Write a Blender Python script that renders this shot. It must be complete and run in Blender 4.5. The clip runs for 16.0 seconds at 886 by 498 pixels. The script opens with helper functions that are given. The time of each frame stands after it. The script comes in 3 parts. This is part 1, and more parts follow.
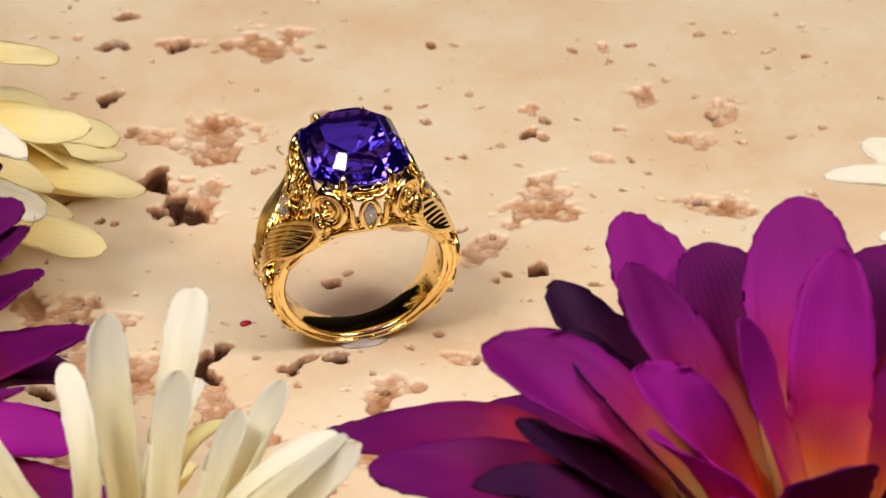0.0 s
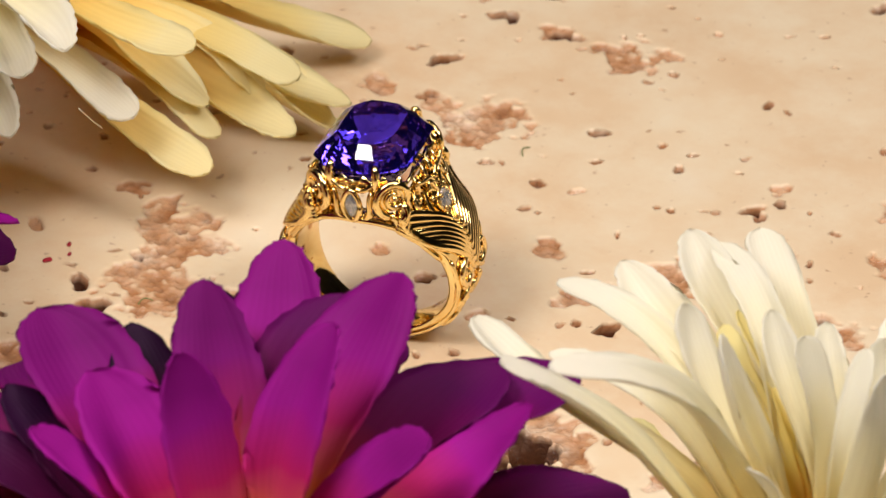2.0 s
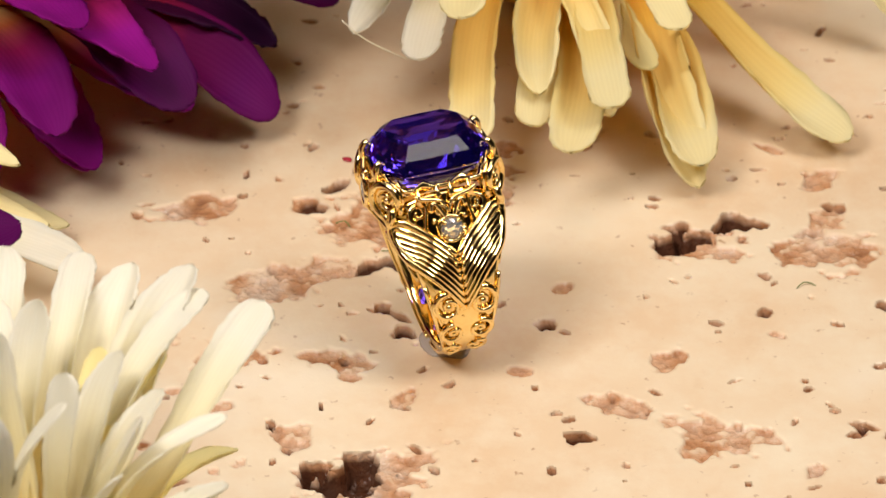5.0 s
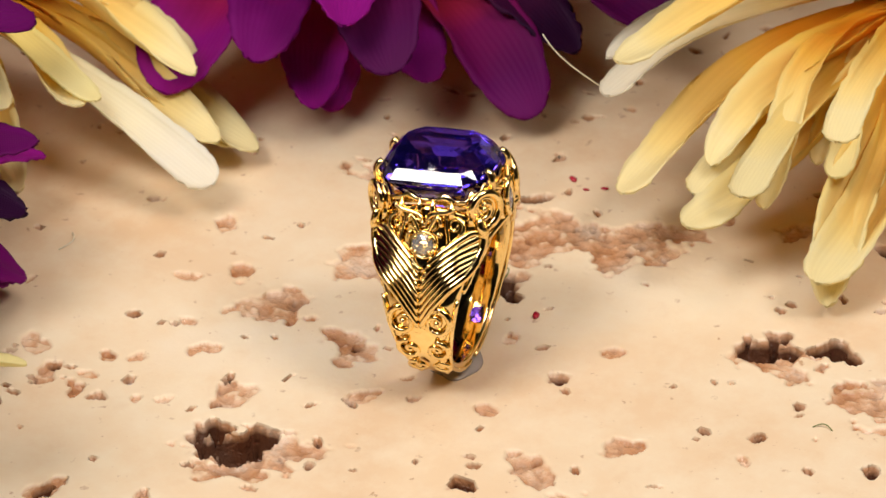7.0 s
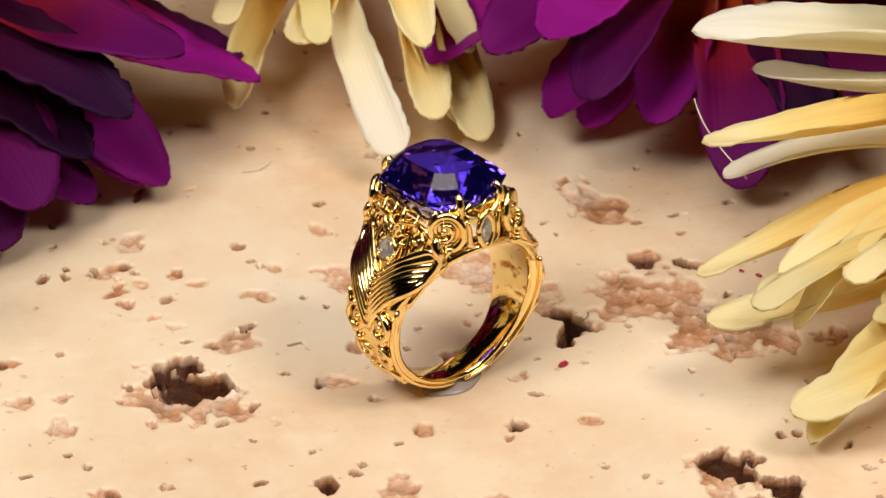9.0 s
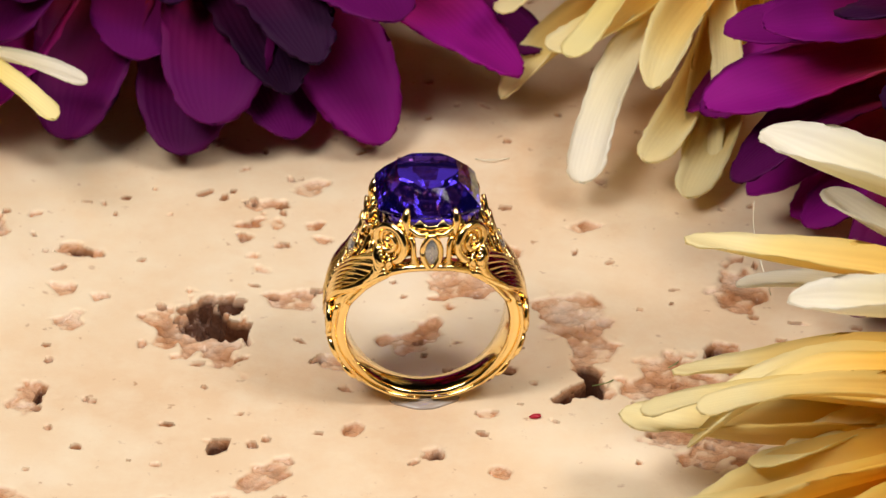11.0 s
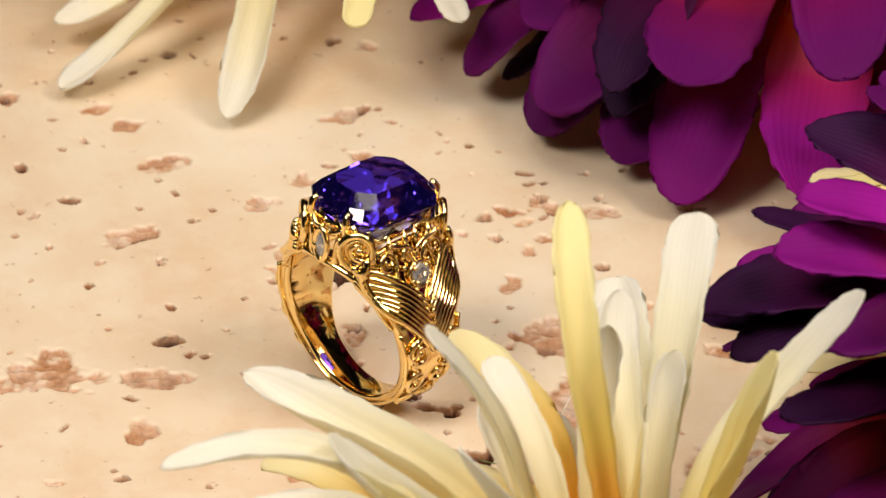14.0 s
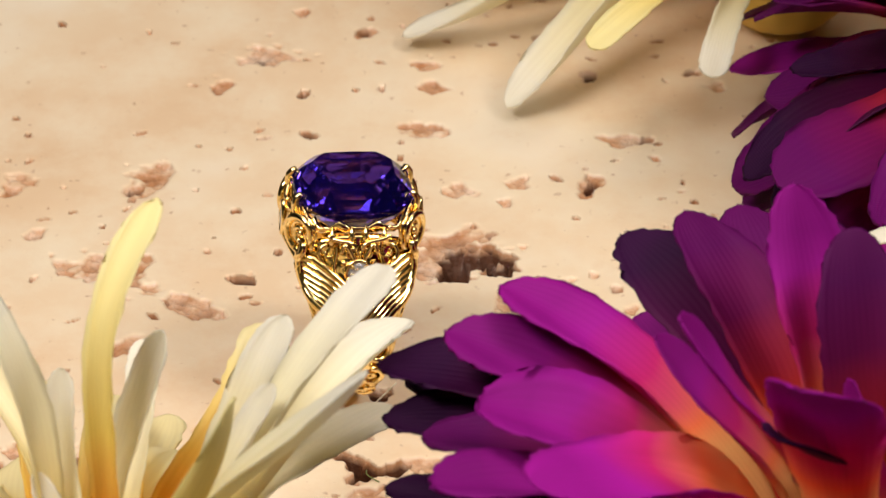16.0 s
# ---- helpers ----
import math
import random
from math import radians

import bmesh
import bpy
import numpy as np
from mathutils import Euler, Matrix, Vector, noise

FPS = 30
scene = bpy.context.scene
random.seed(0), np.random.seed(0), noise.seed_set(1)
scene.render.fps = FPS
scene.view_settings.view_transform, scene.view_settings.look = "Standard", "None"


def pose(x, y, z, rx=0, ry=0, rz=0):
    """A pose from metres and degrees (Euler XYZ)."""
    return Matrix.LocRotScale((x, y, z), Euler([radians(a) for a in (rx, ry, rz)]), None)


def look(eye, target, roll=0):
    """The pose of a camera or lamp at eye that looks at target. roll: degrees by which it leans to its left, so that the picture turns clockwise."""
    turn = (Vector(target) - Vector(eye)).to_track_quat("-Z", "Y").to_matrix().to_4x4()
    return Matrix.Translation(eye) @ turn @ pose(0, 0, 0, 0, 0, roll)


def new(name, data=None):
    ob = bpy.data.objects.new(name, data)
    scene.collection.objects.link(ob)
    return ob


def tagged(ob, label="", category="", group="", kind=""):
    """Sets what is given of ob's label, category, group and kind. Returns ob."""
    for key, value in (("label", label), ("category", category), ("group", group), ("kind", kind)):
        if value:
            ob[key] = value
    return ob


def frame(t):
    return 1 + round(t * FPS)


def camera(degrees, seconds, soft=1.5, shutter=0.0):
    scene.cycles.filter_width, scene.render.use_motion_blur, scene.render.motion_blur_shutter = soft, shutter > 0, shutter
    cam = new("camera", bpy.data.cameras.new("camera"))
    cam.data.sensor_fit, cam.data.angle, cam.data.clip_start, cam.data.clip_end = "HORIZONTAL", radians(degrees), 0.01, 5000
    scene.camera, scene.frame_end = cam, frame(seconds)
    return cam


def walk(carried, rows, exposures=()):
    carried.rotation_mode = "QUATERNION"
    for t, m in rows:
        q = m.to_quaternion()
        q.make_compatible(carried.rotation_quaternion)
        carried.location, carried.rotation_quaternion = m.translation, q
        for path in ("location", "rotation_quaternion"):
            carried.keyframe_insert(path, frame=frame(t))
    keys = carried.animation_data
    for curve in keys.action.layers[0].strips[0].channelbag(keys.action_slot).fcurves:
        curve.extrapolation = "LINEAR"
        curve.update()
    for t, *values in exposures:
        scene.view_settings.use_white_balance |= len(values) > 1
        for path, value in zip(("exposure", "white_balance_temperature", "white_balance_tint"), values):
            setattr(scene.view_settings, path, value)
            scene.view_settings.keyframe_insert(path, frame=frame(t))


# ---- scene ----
MM = 0.001

# The turntable: seconds, degrees turned (clockwise from above), and its small run-out in millimetres.
TURNS = (
    (0.0, 0.00, 0.41, 0.33),
    (1.0, 17.93, -0.04, 0.27),
    (2.0, 35.25, -0.40, 0.11),
    (3.0, 53.26, -0.11, 0.06),
    (4.0, 70.52, 0.21, 0.07),
    (5.0, 87.99, 0.18, -0.04),
    (6.0, 105.49, -0.10, -0.20),
    (7.0, 122.94, -0.15, -0.28),
    (8.0, 139.30, -0.28, -0.16),
    (9.0, 156.55, -0.07, -0.07),
    (10.0, 173.56, 0.31, -0.20),
    (11.0, 190.76, 0.33, -0.18),
    (12.0, 207.57, 0.42, -0.38),
    (13.0, 225.30, -0.22, -0.19),
    (14.0, 241.86, -0.34, 0.26),
    (15.0, 259.29, -0.01, 0.42),
    (16.0, 276.17, 0.38, 0.26),
)

EYE = (0.0061, -0.54673, 0.344)
cam = camera(8.610, 16.0, soft=1.5)
cam.data.dof.use_dof = True
cam.data.dof.focus_distance = 0.632
cam.data.dof.aperture_fstop = 85.0
AIM = look(EYE, (0.00556, 0.02428, 0.0), -0.645)
walk(cam, [(0.0, AIM), (16.0, AIM)])

# ---- light ----
scene.view_settings.exposure = 0.0
world = bpy.data.worlds.new("studio_air")
scene.world = world
world.use_nodes = True
world.node_tree.nodes["Background"].inputs[0].default_value = (1.0, 0.86, 0.68, 1)
world.node_tree.nodes["Background"].inputs[1].default_value = 0.06


def softbox(name, eye, target, wide, high, watts, colour):
    lamp = bpy.data.lights.new(name, "AREA")
    lamp.shape, lamp.size, lamp.size_y = "RECTANGLE", wide, high
    lamp.energy, lamp.color = watts, colour
    ob = new(name, lamp)
    ob.matrix_world = look(eye, target)
    return ob


softbox("key_lamp", (0.02, 0.0, 0.50), (0, 0, 0.0), 0.38, 0.30, 0.95, (1.0, 0.91, 0.83))
softbox("left_lamp", (-0.17, -0.18, 0.37), (0, 0, 0.01), 0.16, 0.13, 1.25, (1.0, 0.93, 0.86))
softbox("right_lamp", (0.23, -0.13, 0.36), (0, 0, 0.01), 0.13, 0.12, 0.85, (1.0, 0.92, 0.84))

# ---- materials ----


def material(name):
    m = bpy.data.materials.new(name)
    m.use_nodes = True
    nt = m.node_tree
    return m, nt, nt.nodes["Principled BSDF"]


def node(nt, kind, **inputs):
    n = nt.nodes.new(kind)
    for key, value in inputs.items():
        n.inputs[key.replace("_", " ")].default_value = value
    return n


def ramp(nt, fac, stops):
    r = nt.nodes.new("ShaderNodeValToRGB")
    els = r.color_ramp.elements
    while len(els) < len(stops):
        els.new(0.5)
    for e, (p, c) in zip(els, stops):
        e.position, e.color = p, (*c, 1) if len(c) == 3 else c
    nt.links.new(fac, r.inputs["Fac"])
    return r.outputs["Color"]


def mixed(nt, fac, a, b, how="MIX"):
    n = nt.nodes.new("ShaderNodeMix")
    n.data_type, n.blend_type = "RGBA", how
    for s, v in ((n.inputs[0], fac), (n.inputs[6], a), (n.inputs[7], b)):
        if isinstance(v, bpy.types.NodeSocket):
            nt.links.new(v, s)
        else:
            s.default_value = v if not isinstance(v, tuple) else (*v, 1)
    return n.outputs[2]


def bumped(nt, bsdf, height, strength, distance):
    b = nt.nodes.new("ShaderNodeBump")
    b.inputs["Strength"].default_value, b.inputs["Distance"].default_value = strength, distance
    nt.links.new(height, b.inputs["Height"])
    nt.links.new(b.outputs["Normal"], bsdf.inputs["Normal"])


def travertine():
    m, nt, bsdf = material("travertine")
    co = nt.nodes.new("ShaderNodeTexCoord").outputs["Object"]
    cloud = node(nt, "ShaderNodeTexNoise", Scale=28.0, Detail=4.0, Roughness=0.55)
    grain = node(nt, "ShaderNodeTexNoise", Scale=900.0, Detail=4.0, Roughness=0.7)
    spot = node(nt, "ShaderNodeTexNoise", Scale=170.0, Detail=5.0, Roughness=0.65)
    for n in (cloud, grain, spot):
        nt.links.new(co, n.inputs["Vector"])
    face = ramp(nt, cloud.outputs["Fac"], [(0.32, (0.72, 0.50, 0.31)), (0.45, (0.78, 0.58, 0.385)), (0.56, (0.81, 0.635, 0.44)), (0.68, (0.85, 0.725, 0.56))])
    fleck = ramp(nt, spot.outputs["Fac"], [(0.58, (0, 0, 0)), (0.72, (1, 1, 1))])
    face = mixed(nt, mixed(nt, 1.0, fleck, (0.28, 0.28, 0.28), "MULTIPLY"), face, (0.68, 0.45, 0.27))
    dust = node(nt, "ShaderNodeTexNoise", Scale=520.0, Detail=3.0, Roughness=0.6)
    nt.links.new(co, dust.inputs["Vector"])
    speck = ramp(nt, dust.outputs["Fac"], [(0.66, (0, 0, 0)), (0.72, (0.75, 0.75, 0.75))])
    face = mixed(nt, speck, face, (0.42, 0.21, 0.10))
    veil = node(nt, "ShaderNodeTexNoise", Scale=75.0, Detail=5.0, Roughness=0.7)
    nt.links.new(co, veil.inputs["Vector"])
    face = mixed(nt, ramp(nt, veil.outputs["Fac"], [(0.42, (0.0, 0.0, 0.0)), (0.66, (0.55, 0.55, 0.55))]), face, (0.87, 0.765, 0.585))
    rough = ramp(nt, spot.outputs["Fac"], [(0.32, (0.38, 0.15, 0.06)), (0.42, (0.55, 0.27, 0.13)), (0.54, (0.69, 0.42, 0.26)), (0.66, (0.83, 0.64, 0.49))])
    rough = mixed(nt, mixed(nt, 1.0, grain.outputs["Color"], (0.4, 0.4, 0.4), "MULTIPLY"), rough, (0.40, 0.20, 0.10))
    sep = nt.nodes.new("ShaderNodeSeparateXYZ")
    nt.links.new(co, sep.inputs[0])
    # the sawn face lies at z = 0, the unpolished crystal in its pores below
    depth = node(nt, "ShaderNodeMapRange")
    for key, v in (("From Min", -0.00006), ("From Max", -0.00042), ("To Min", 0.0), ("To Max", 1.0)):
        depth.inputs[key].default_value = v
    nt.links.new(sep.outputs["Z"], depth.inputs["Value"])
    # shade inside deep pores is painted in as iron brown, darker with depth
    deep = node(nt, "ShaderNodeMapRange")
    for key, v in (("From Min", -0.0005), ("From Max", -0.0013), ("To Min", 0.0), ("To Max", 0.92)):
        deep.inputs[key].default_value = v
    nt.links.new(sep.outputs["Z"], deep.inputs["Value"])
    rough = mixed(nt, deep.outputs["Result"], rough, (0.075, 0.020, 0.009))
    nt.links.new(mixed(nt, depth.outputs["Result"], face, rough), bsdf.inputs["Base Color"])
    nt.links.new(ramp(nt, depth.outputs["Result"], [(0.0, (0.40, 0.40, 0.40)), (1.0, (0.20, 0.20, 0.20))]), bsdf.inputs["Roughness"])
    bumped(nt, bsdf, mixed(nt, depth.outputs["Result"], mixed(nt, 0.9, grain.outputs["Color"], (0.5, 0.5, 0.5)), grain.outputs["Color"]), 0.9, 0.0006)
    return m


def gold_metal():
    m, nt, bsdf = material("yellow_gold")
    co = nt.nodes.new("ShaderNodeTexCoord").outputs["Object"]
    n = node(nt, "ShaderNodeTexNoise", Scale=600.0, Detail=3.0)
    nt.links.new(co, n.inputs["Vector"])
    bsdf.inputs["Metallic"].default_value = 1.0
    nt.links.new(ramp(nt, n.outputs["Fac"], [(0.3, (0.99, 0.72, 0.29)), (0.7, (1.0, 0.78, 0.36))]), bsdf.inputs["Base Color"])
    nt.links.new(ramp(nt, n.outputs["Fac"], [(0.3, (0.04, 0.04, 0.04)), (0.7, (0.10, 0.10, 0.10))]), bsdf.inputs["Roughness"])
    bumped(nt, bsdf, n.outputs["Fac"], 0.06, 0.0003)
    return m


def gem_glass(name, colour, ior):
    m, nt, bsdf = material(name)
    bsdf.inputs["Base Color"].default_value = (*colour, 1)
    bsdf.inputs["Roughness"].default_value = 0.0
    bsdf.inputs["IOR"].default_value = ior
    bsdf.inputs["Transmission Weight"].default_value = 1.0
    return m


def petal_cloth(name, stops, vein, weave, through_light, low=0.86, high=1.08):
    m, nt, bsdf = material(name)
    uv = nt.nodes.new("ShaderNodeUVMap")
    sep = nt.nodes.new("ShaderNodeSeparateXYZ")
    nt.links.new(uv.outputs["UV"], sep.inputs[0])
    co = nt.nodes.new("ShaderNodeTexCoord").outputs["Object"]
    blot = node(nt, "ShaderNodeTexNoise", Scale=3.0, Detail=1.5)
    nt.links.new(co, blot.inputs["Vector"])
    info = nt.nodes.new("ShaderNodeObjectInfo")
    shift = nt.nodes.new("ShaderNodeMath")
    shift.operation = "MULTIPLY_ADD"
    nt.links.new(blot.outputs["Fac"], shift.inputs[0])
    shift.inputs[1].default_value = 0.24
    nt.links.new(sep.outputs["X"], shift.inputs[2])
    colour = ramp(nt, shift.outputs[0], stops)
    hue = nt.nodes.new("ShaderNodeHueSaturation")
    val = node(nt, "ShaderNodeMapRange")
    val.inputs["To Min"].default_value, val.inputs["To Max"].default_value = low, high
    nt.links.new(info.outputs["Random"], val.inputs["Value"])
    nt.links.new(val.outputs["Result"], hue.inputs["Value"])
    nt.links.new(colour, hue.inputs["Color"])
    # length-wise pressed veins and a fine woven thread
    wave = node(nt, "ShaderNodeTexWave", Scale=vein, Distortion=3.5, Detail=3.0)
    wave.wave_type, wave.bands_direction = "BANDS", "Y"
    nt.links.new(uv.outputs["UV"], wave.inputs["Vector"])
    thread = node(nt, "ShaderNodeTexWave", Scale=weave)
    thread.bands_direction = "X"
    nt.links.new(uv.outputs["UV"], thread.inputs["Vector"])
    cloth = mixed(nt, 0.35, wave.outputs["Color"], thread.outputs["Color"])
    tint = mixed(nt, mixed(nt, 1.0, cloth, (0.15, 0.15, 0.15), "MULTIPLY"), hue.outputs["Color"], mixed(nt, 1.0, hue.outputs["Color"], (0.72, 0.66, 0.6), "MULTIPLY"))
    nt.links.new(tint, bsdf.inputs["Base Color"])
    bsdf.inputs["Roughness"].default_value = 0.62
    bsdf.inputs["Specular IOR Level"].default_value = 0.15
    bumped(nt, bsdf, cloth, 0.17, 0.0004)
    thin = nt.nodes.new("ShaderNodeBsdfTranslucent")
    nt.links.new(mixed(nt, 1.0, tint, (1.0, 0.96, 0.86), "MULTIPLY"), thin.inputs["Color"])
    mix = nt.nodes.new("ShaderNodeMixShader")
    mix.inputs[0].default_value = through_light
    nt.links.new(bsdf.outputs[0], mix.inputs[1])
    nt.links.new(thin.outputs[0], mix.inputs[2])
    nt.links.new(mix.outputs[0], nt.nodes["Material Output"].inputs["Surface"])
    return m


def plain(name, colour, rough, scale=60.0, spread=0.15):
    m, nt, bsdf = material(name)
    n = node(nt, "ShaderNodeTexNoise", Scale=scale, Detail=4.0)
    nt.links.new(nt.nodes.new("ShaderNodeTexCoord").outputs["Object"], n.inputs["Vector"])
    dark = tuple(c * (1 - spread) for c in colour)
    light = tuple(min(1, c * (1 + spread)) for c in colour)
    nt.links.new(ramp(nt, n.outputs["Fac"], [(0.3, dark), (0.7, light)]), bsdf.inputs["Base Color"])
    bsdf.inputs["Roughness"].default_value = rough
    bumped(nt, bsdf, n.outputs["Fac"], 0.15, 0.0005)
    return m


STONE = travertine()
GOLD = gold_metal()
GEM = gem_glass("violet_blue_gem", (0.085, 0.045, 0.92), 1.72)
GEM.node_tree.nodes["Principled BSDF"].inputs["Transmission Weight"].default_value = 0.985
DIAMOND = gem_glass("white_gem", (0.93, 0.95, 1.0), 2.4)
DIAMOND.node_tree.nodes["Principled BSDF"].inputs["Transmission Weight"].default_value = 0.78
PURPLE = petal_cloth("purple_silk", [(0.56, (1.0, 0.56, 0.20)), (0.67, (0.96, 0.24, 0.09)), (0.78, (0.64, 0.022, 0.20)), (0.90, (0.46, 0.012, 0.38)), (1.0, (0.36, 0.008, 0.30))], 4.0, 60.0, 0.36, 0.6, 1.2)
# this violet also carries the shade painted into low petals
DEEP = petal_cloth("shaded_violet_silk", [(0.54, (0.82, 0.12, 0.03)), (0.70, (0.52, 0.022, 0.025)), (0.84, (0.19, 0.004, 0.09)), (1.0, (0.135, 0.003, 0.115))], 4.0, 60.0, 0.28, 0.6, 1.15)
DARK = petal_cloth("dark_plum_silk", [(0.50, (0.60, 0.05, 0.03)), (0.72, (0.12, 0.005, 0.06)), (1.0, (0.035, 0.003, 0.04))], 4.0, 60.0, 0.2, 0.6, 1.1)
CREAM = petal_cloth("cream_silk", [(0.30, (0.97, 0.74, 0.22)), (0.52, (0.98, 0.88, 0.45)), (0.76, (0.98, 0.94, 0.70)), (1.0, (0.98, 0.97, 0.89))], 3.0, 90.0, 0.45, 0.95, 1.03)
# yellow cloth, its tan also standing for shade on low petals
BUTTER = petal_cloth("shaded_butter_silk", [(0.48, (0.92, 0.44, 0.03)), (0.68, (0.96, 0.66, 0.12)), (0.90, (0.97, 0.83, 0.38)), (1.0, (0.97, 0.89, 0.54))], 3.0, 90.0, 0.38, 0.92, 1.05)
YELLOW = petal_cloth("yellow_silk", [(0.40, (0.93, 0.48, 0.04)), (0.66, (0.97, 0.80, 0.22)), (1.0, (0.98, 0.91, 0.50))], 3.0, 90.0, 0.38, 0.92, 1.06)
STRAW = plain("straw_heart", (0.78, 0.52, 0.10), 0.7)
WINE = plain("wine_red_heart", (0.22, 0.02, 0.02), 0.7)
RED = plain("red_chip", (0.40, 0.008, 0.03), 0.35)
FIBRE = plain("pale_fibre", (0.82, 0.76, 0.60), 0.6)
MOSS = plain("green_fibre", (0.16, 0.20, 0.05), 0.7)
PUTTY = plain("clear_putty", (0.40, 0.34, 0.30), 0.25)
WALL = plain("studio_wall", (0.28, 0.26, 0.24), 0.8, 3.0)
ROOF = plain("bounce_white", (0.78, 0.76, 0.73), 0.8, 3.0)
BENCH = plain("dark_bench", (0.05, 0.045, 0.04), 0.5, 8.0)

# ---- building helpers ----
TURNED = []


def part(name, bm, mat, parent=None, label="", smooth=True):
    me = bpy.data.meshes.new(name)
    bm.normal_update()
    bm.to_mesh(me)
    bm.free()
    me.materials.append(mat)
    if smooth:
        me.shade_smooth()
    ob = new(name, me)
    ob.parent = parent
    if label:
        ob["label"] = label
    return ob


def thing(name, x, y, z, rz, label, category, group=""):
    """An Empty for a thing on the turntable; x, y, z in millimetres."""
    ob = new(name)
    ob.empty_display_size = 0.005
    ob.matrix_world = pose(x * MM, y * MM, z * MM, 0, 0, rz)
    TURNED.append(ob)
    return tagged(ob, label, category, group)


def tube(bm, pts, radius, sides=8, flat=1.0):
    """Sweep a round section along pts (millimetres); radius: a number or a function of 0..1."""
    pts = [Vector(p) for p in pts]
    n = len(pts)
    rings = []
    up = None
    for i, p in enumerate(pts):
        d = (pts[min(i + 1, n - 1)] - pts[max(i - 1, 0)]).normalized()
        if up is None:
            up = d.orthogonal().normalized()
        up = (up - d * up.dot(d)).normalized()
        side = d.cross(up)
        r = radius(i / (n - 1)) if callable(radius) else radius
        rings.append([bm.verts.new((p + up * r * math.cos(a) + side * r * flat * math.sin(a)) * MM) for a in (2 * math.pi * k / sides for k in range(sides))])
    for a, b in zip(rings, rings[1:]):
        for k in range(sides):
            bm.faces.new((a[k], a[(k + 1) % sides], b[(k + 1) % sides], b[k]))
    bm.faces.new(rings[0][::-1])
    bm.faces.new(rings[-1])


def blob(bm, p, sx, sy, sz, seg=10, rings=7):
    m = Matrix.Translation(Vector(p) * MM) @ Matrix.Diagonal((sx * MM, sy * MM, sz * MM, 1))
    bmesh.ops.create_uvsphere(bm, u_segments=seg, v_segments=rings, radius=1.0, matrix=m)


def eased(x, table):
    for (a, u), (b, v) in zip(table, table[1:]):
        if x <= b:
            f = (x - a) / (b - a)
            return u + (v - u) * f
    return table[-1][1]


# ---- studio round the turntable ----
# unseen bench and room, added to close off reflections and bounced light
def studio():
    def slab_box(name, lo, hi, mat):
        bm = bmesh.new()
        mid, size = [(a + b) / 2 for a, b in zip(lo, hi)], [b - a for a, b in zip(lo, hi)]
        bmesh.ops.create_cube(bm, size=1.0, matrix=Matrix.Translation(mid) @ Matrix.Diagonal((*size, 1)))
        tagged(part(name, bm, mat, smooth=False), kind="structure")
    slab_box("bench", (-0.9, -0.5, -0.075), (0.9, 0.6, -0.035), BENCH)
    slab_box("floor", (-1.6, -1.6, -0.95), (1.6, 1.6, -0.90), WALL)
    slab_box("wall_north", (-1.6, 1.6, -0.9), (1.6, 1.65, 1.6), WALL)
    slab_box("wall_south", (-1.6, -1.65, -0.9), (1.6, -1.6, 1.6), WALL)
    slab_box("wall_east", (1.6, -1.6, -0.9), (1.65, 1.6, 1.6), WALL)
    slab_box("wall_west", (-1.65, -1.6, -0.9), (-1.6, 1.6, 1.6), WALL)
    # added overhead reflector, white to brighten gem and gold
    slab_box("bounce_ceiling", (-1.6, -1.6, 1.6), (1.6, 1.6, 1.65), ROOF)


studio()


def turntable():
    bm = bmesh.new()
    for r, z, h in ((95, -31.5, 5.0), (60, -34.5, 1.0)):
        bmesh.ops.create_cone(bm, cap_ends=True, segments=64, radius1=r * MM, radius2=r * MM, depth=h * MM, matrix=Matrix.Translation((0, 0, z * MM)))
    ob = part("turntable", bm, BENCH, smooth=False)
    TURNED.append(tagged(ob, "plain round turntable under the stone slab", "turntable"))


turntable()

# ---- the stone ----
HOLE, SHALLOW = 4.5, 0.5
PITS = []


def pit(x, y, rx, ry, turn, depth):
    """A pore in the stone: place and half sizes in millimetres."""
    PITS.append((x, y, rx, ry, radians(turn), depth))


def lattice(rng, x, y, cell):
    """Smooth value noise, -1..1, for millimetre arrays."""
    g = rng.uniform(-1, 1, (int(260 / cell) + 4, int(260 / cell) + 4))
    u, v = (x + 130) / cell, (y + 130) / cell
    i, k = np.floor(u).astype(int), np.floor(v).astype(int)
    fu, fv = u - i, v - k
    fu, fv = fu * fu * (3 - 2 * fu), fv * fv * (3 - 2 * fv)
    return (g[i, k] * (1 - fu) + g[i + 1, k] * fu) * (1 - fv) + (g[i, k + 1] * (1 - fu) + g[i + 1, k + 1] * fu) * fv


pit(21.2, -5.2, 5.67, 3.48, 139, HOLE)
pit(23.4, -1.1, 8.36, 3.25, 139, SHALLOW)
pit(-27.2, 40.5, 3.10, 3.25, 139, HOLE)
pit(-23.0, 35.2, 4.48, 5.56, 139, SHALLOW)
pit(-7.1, 16.8, 1.07, 1.62, 139, HOLE)
pit(2.5, 13.8, 1.31, 1.62, 139, SHALLOW)
pit(4.0, 5.8, 0.84, 0.70, 139, HOLE)
pit(8.5, 0.1, 0.72, 1.04, 139, HOLE)
pit(6.3, 0.9, 2.27, 1.16, 139, SHALLOW)
pit(15.8, 19.0, 1.31, 1.85, 139, HOLE)
pit(9.8, 23.6, 2.39, 2.09, 139, SHALLOW)
pit(0.8, 30.2, 2.69, 1.74, 139, SHALLOW)
pit(-16.2, 41.9, 0.72, 0.93, 139, HOLE)
pit(-20.7, 45.9, 2.39, 2.55, 139, SHALLOW)
pit(-8.6, 41.6, 0.60, 0.58, 139, HOLE)
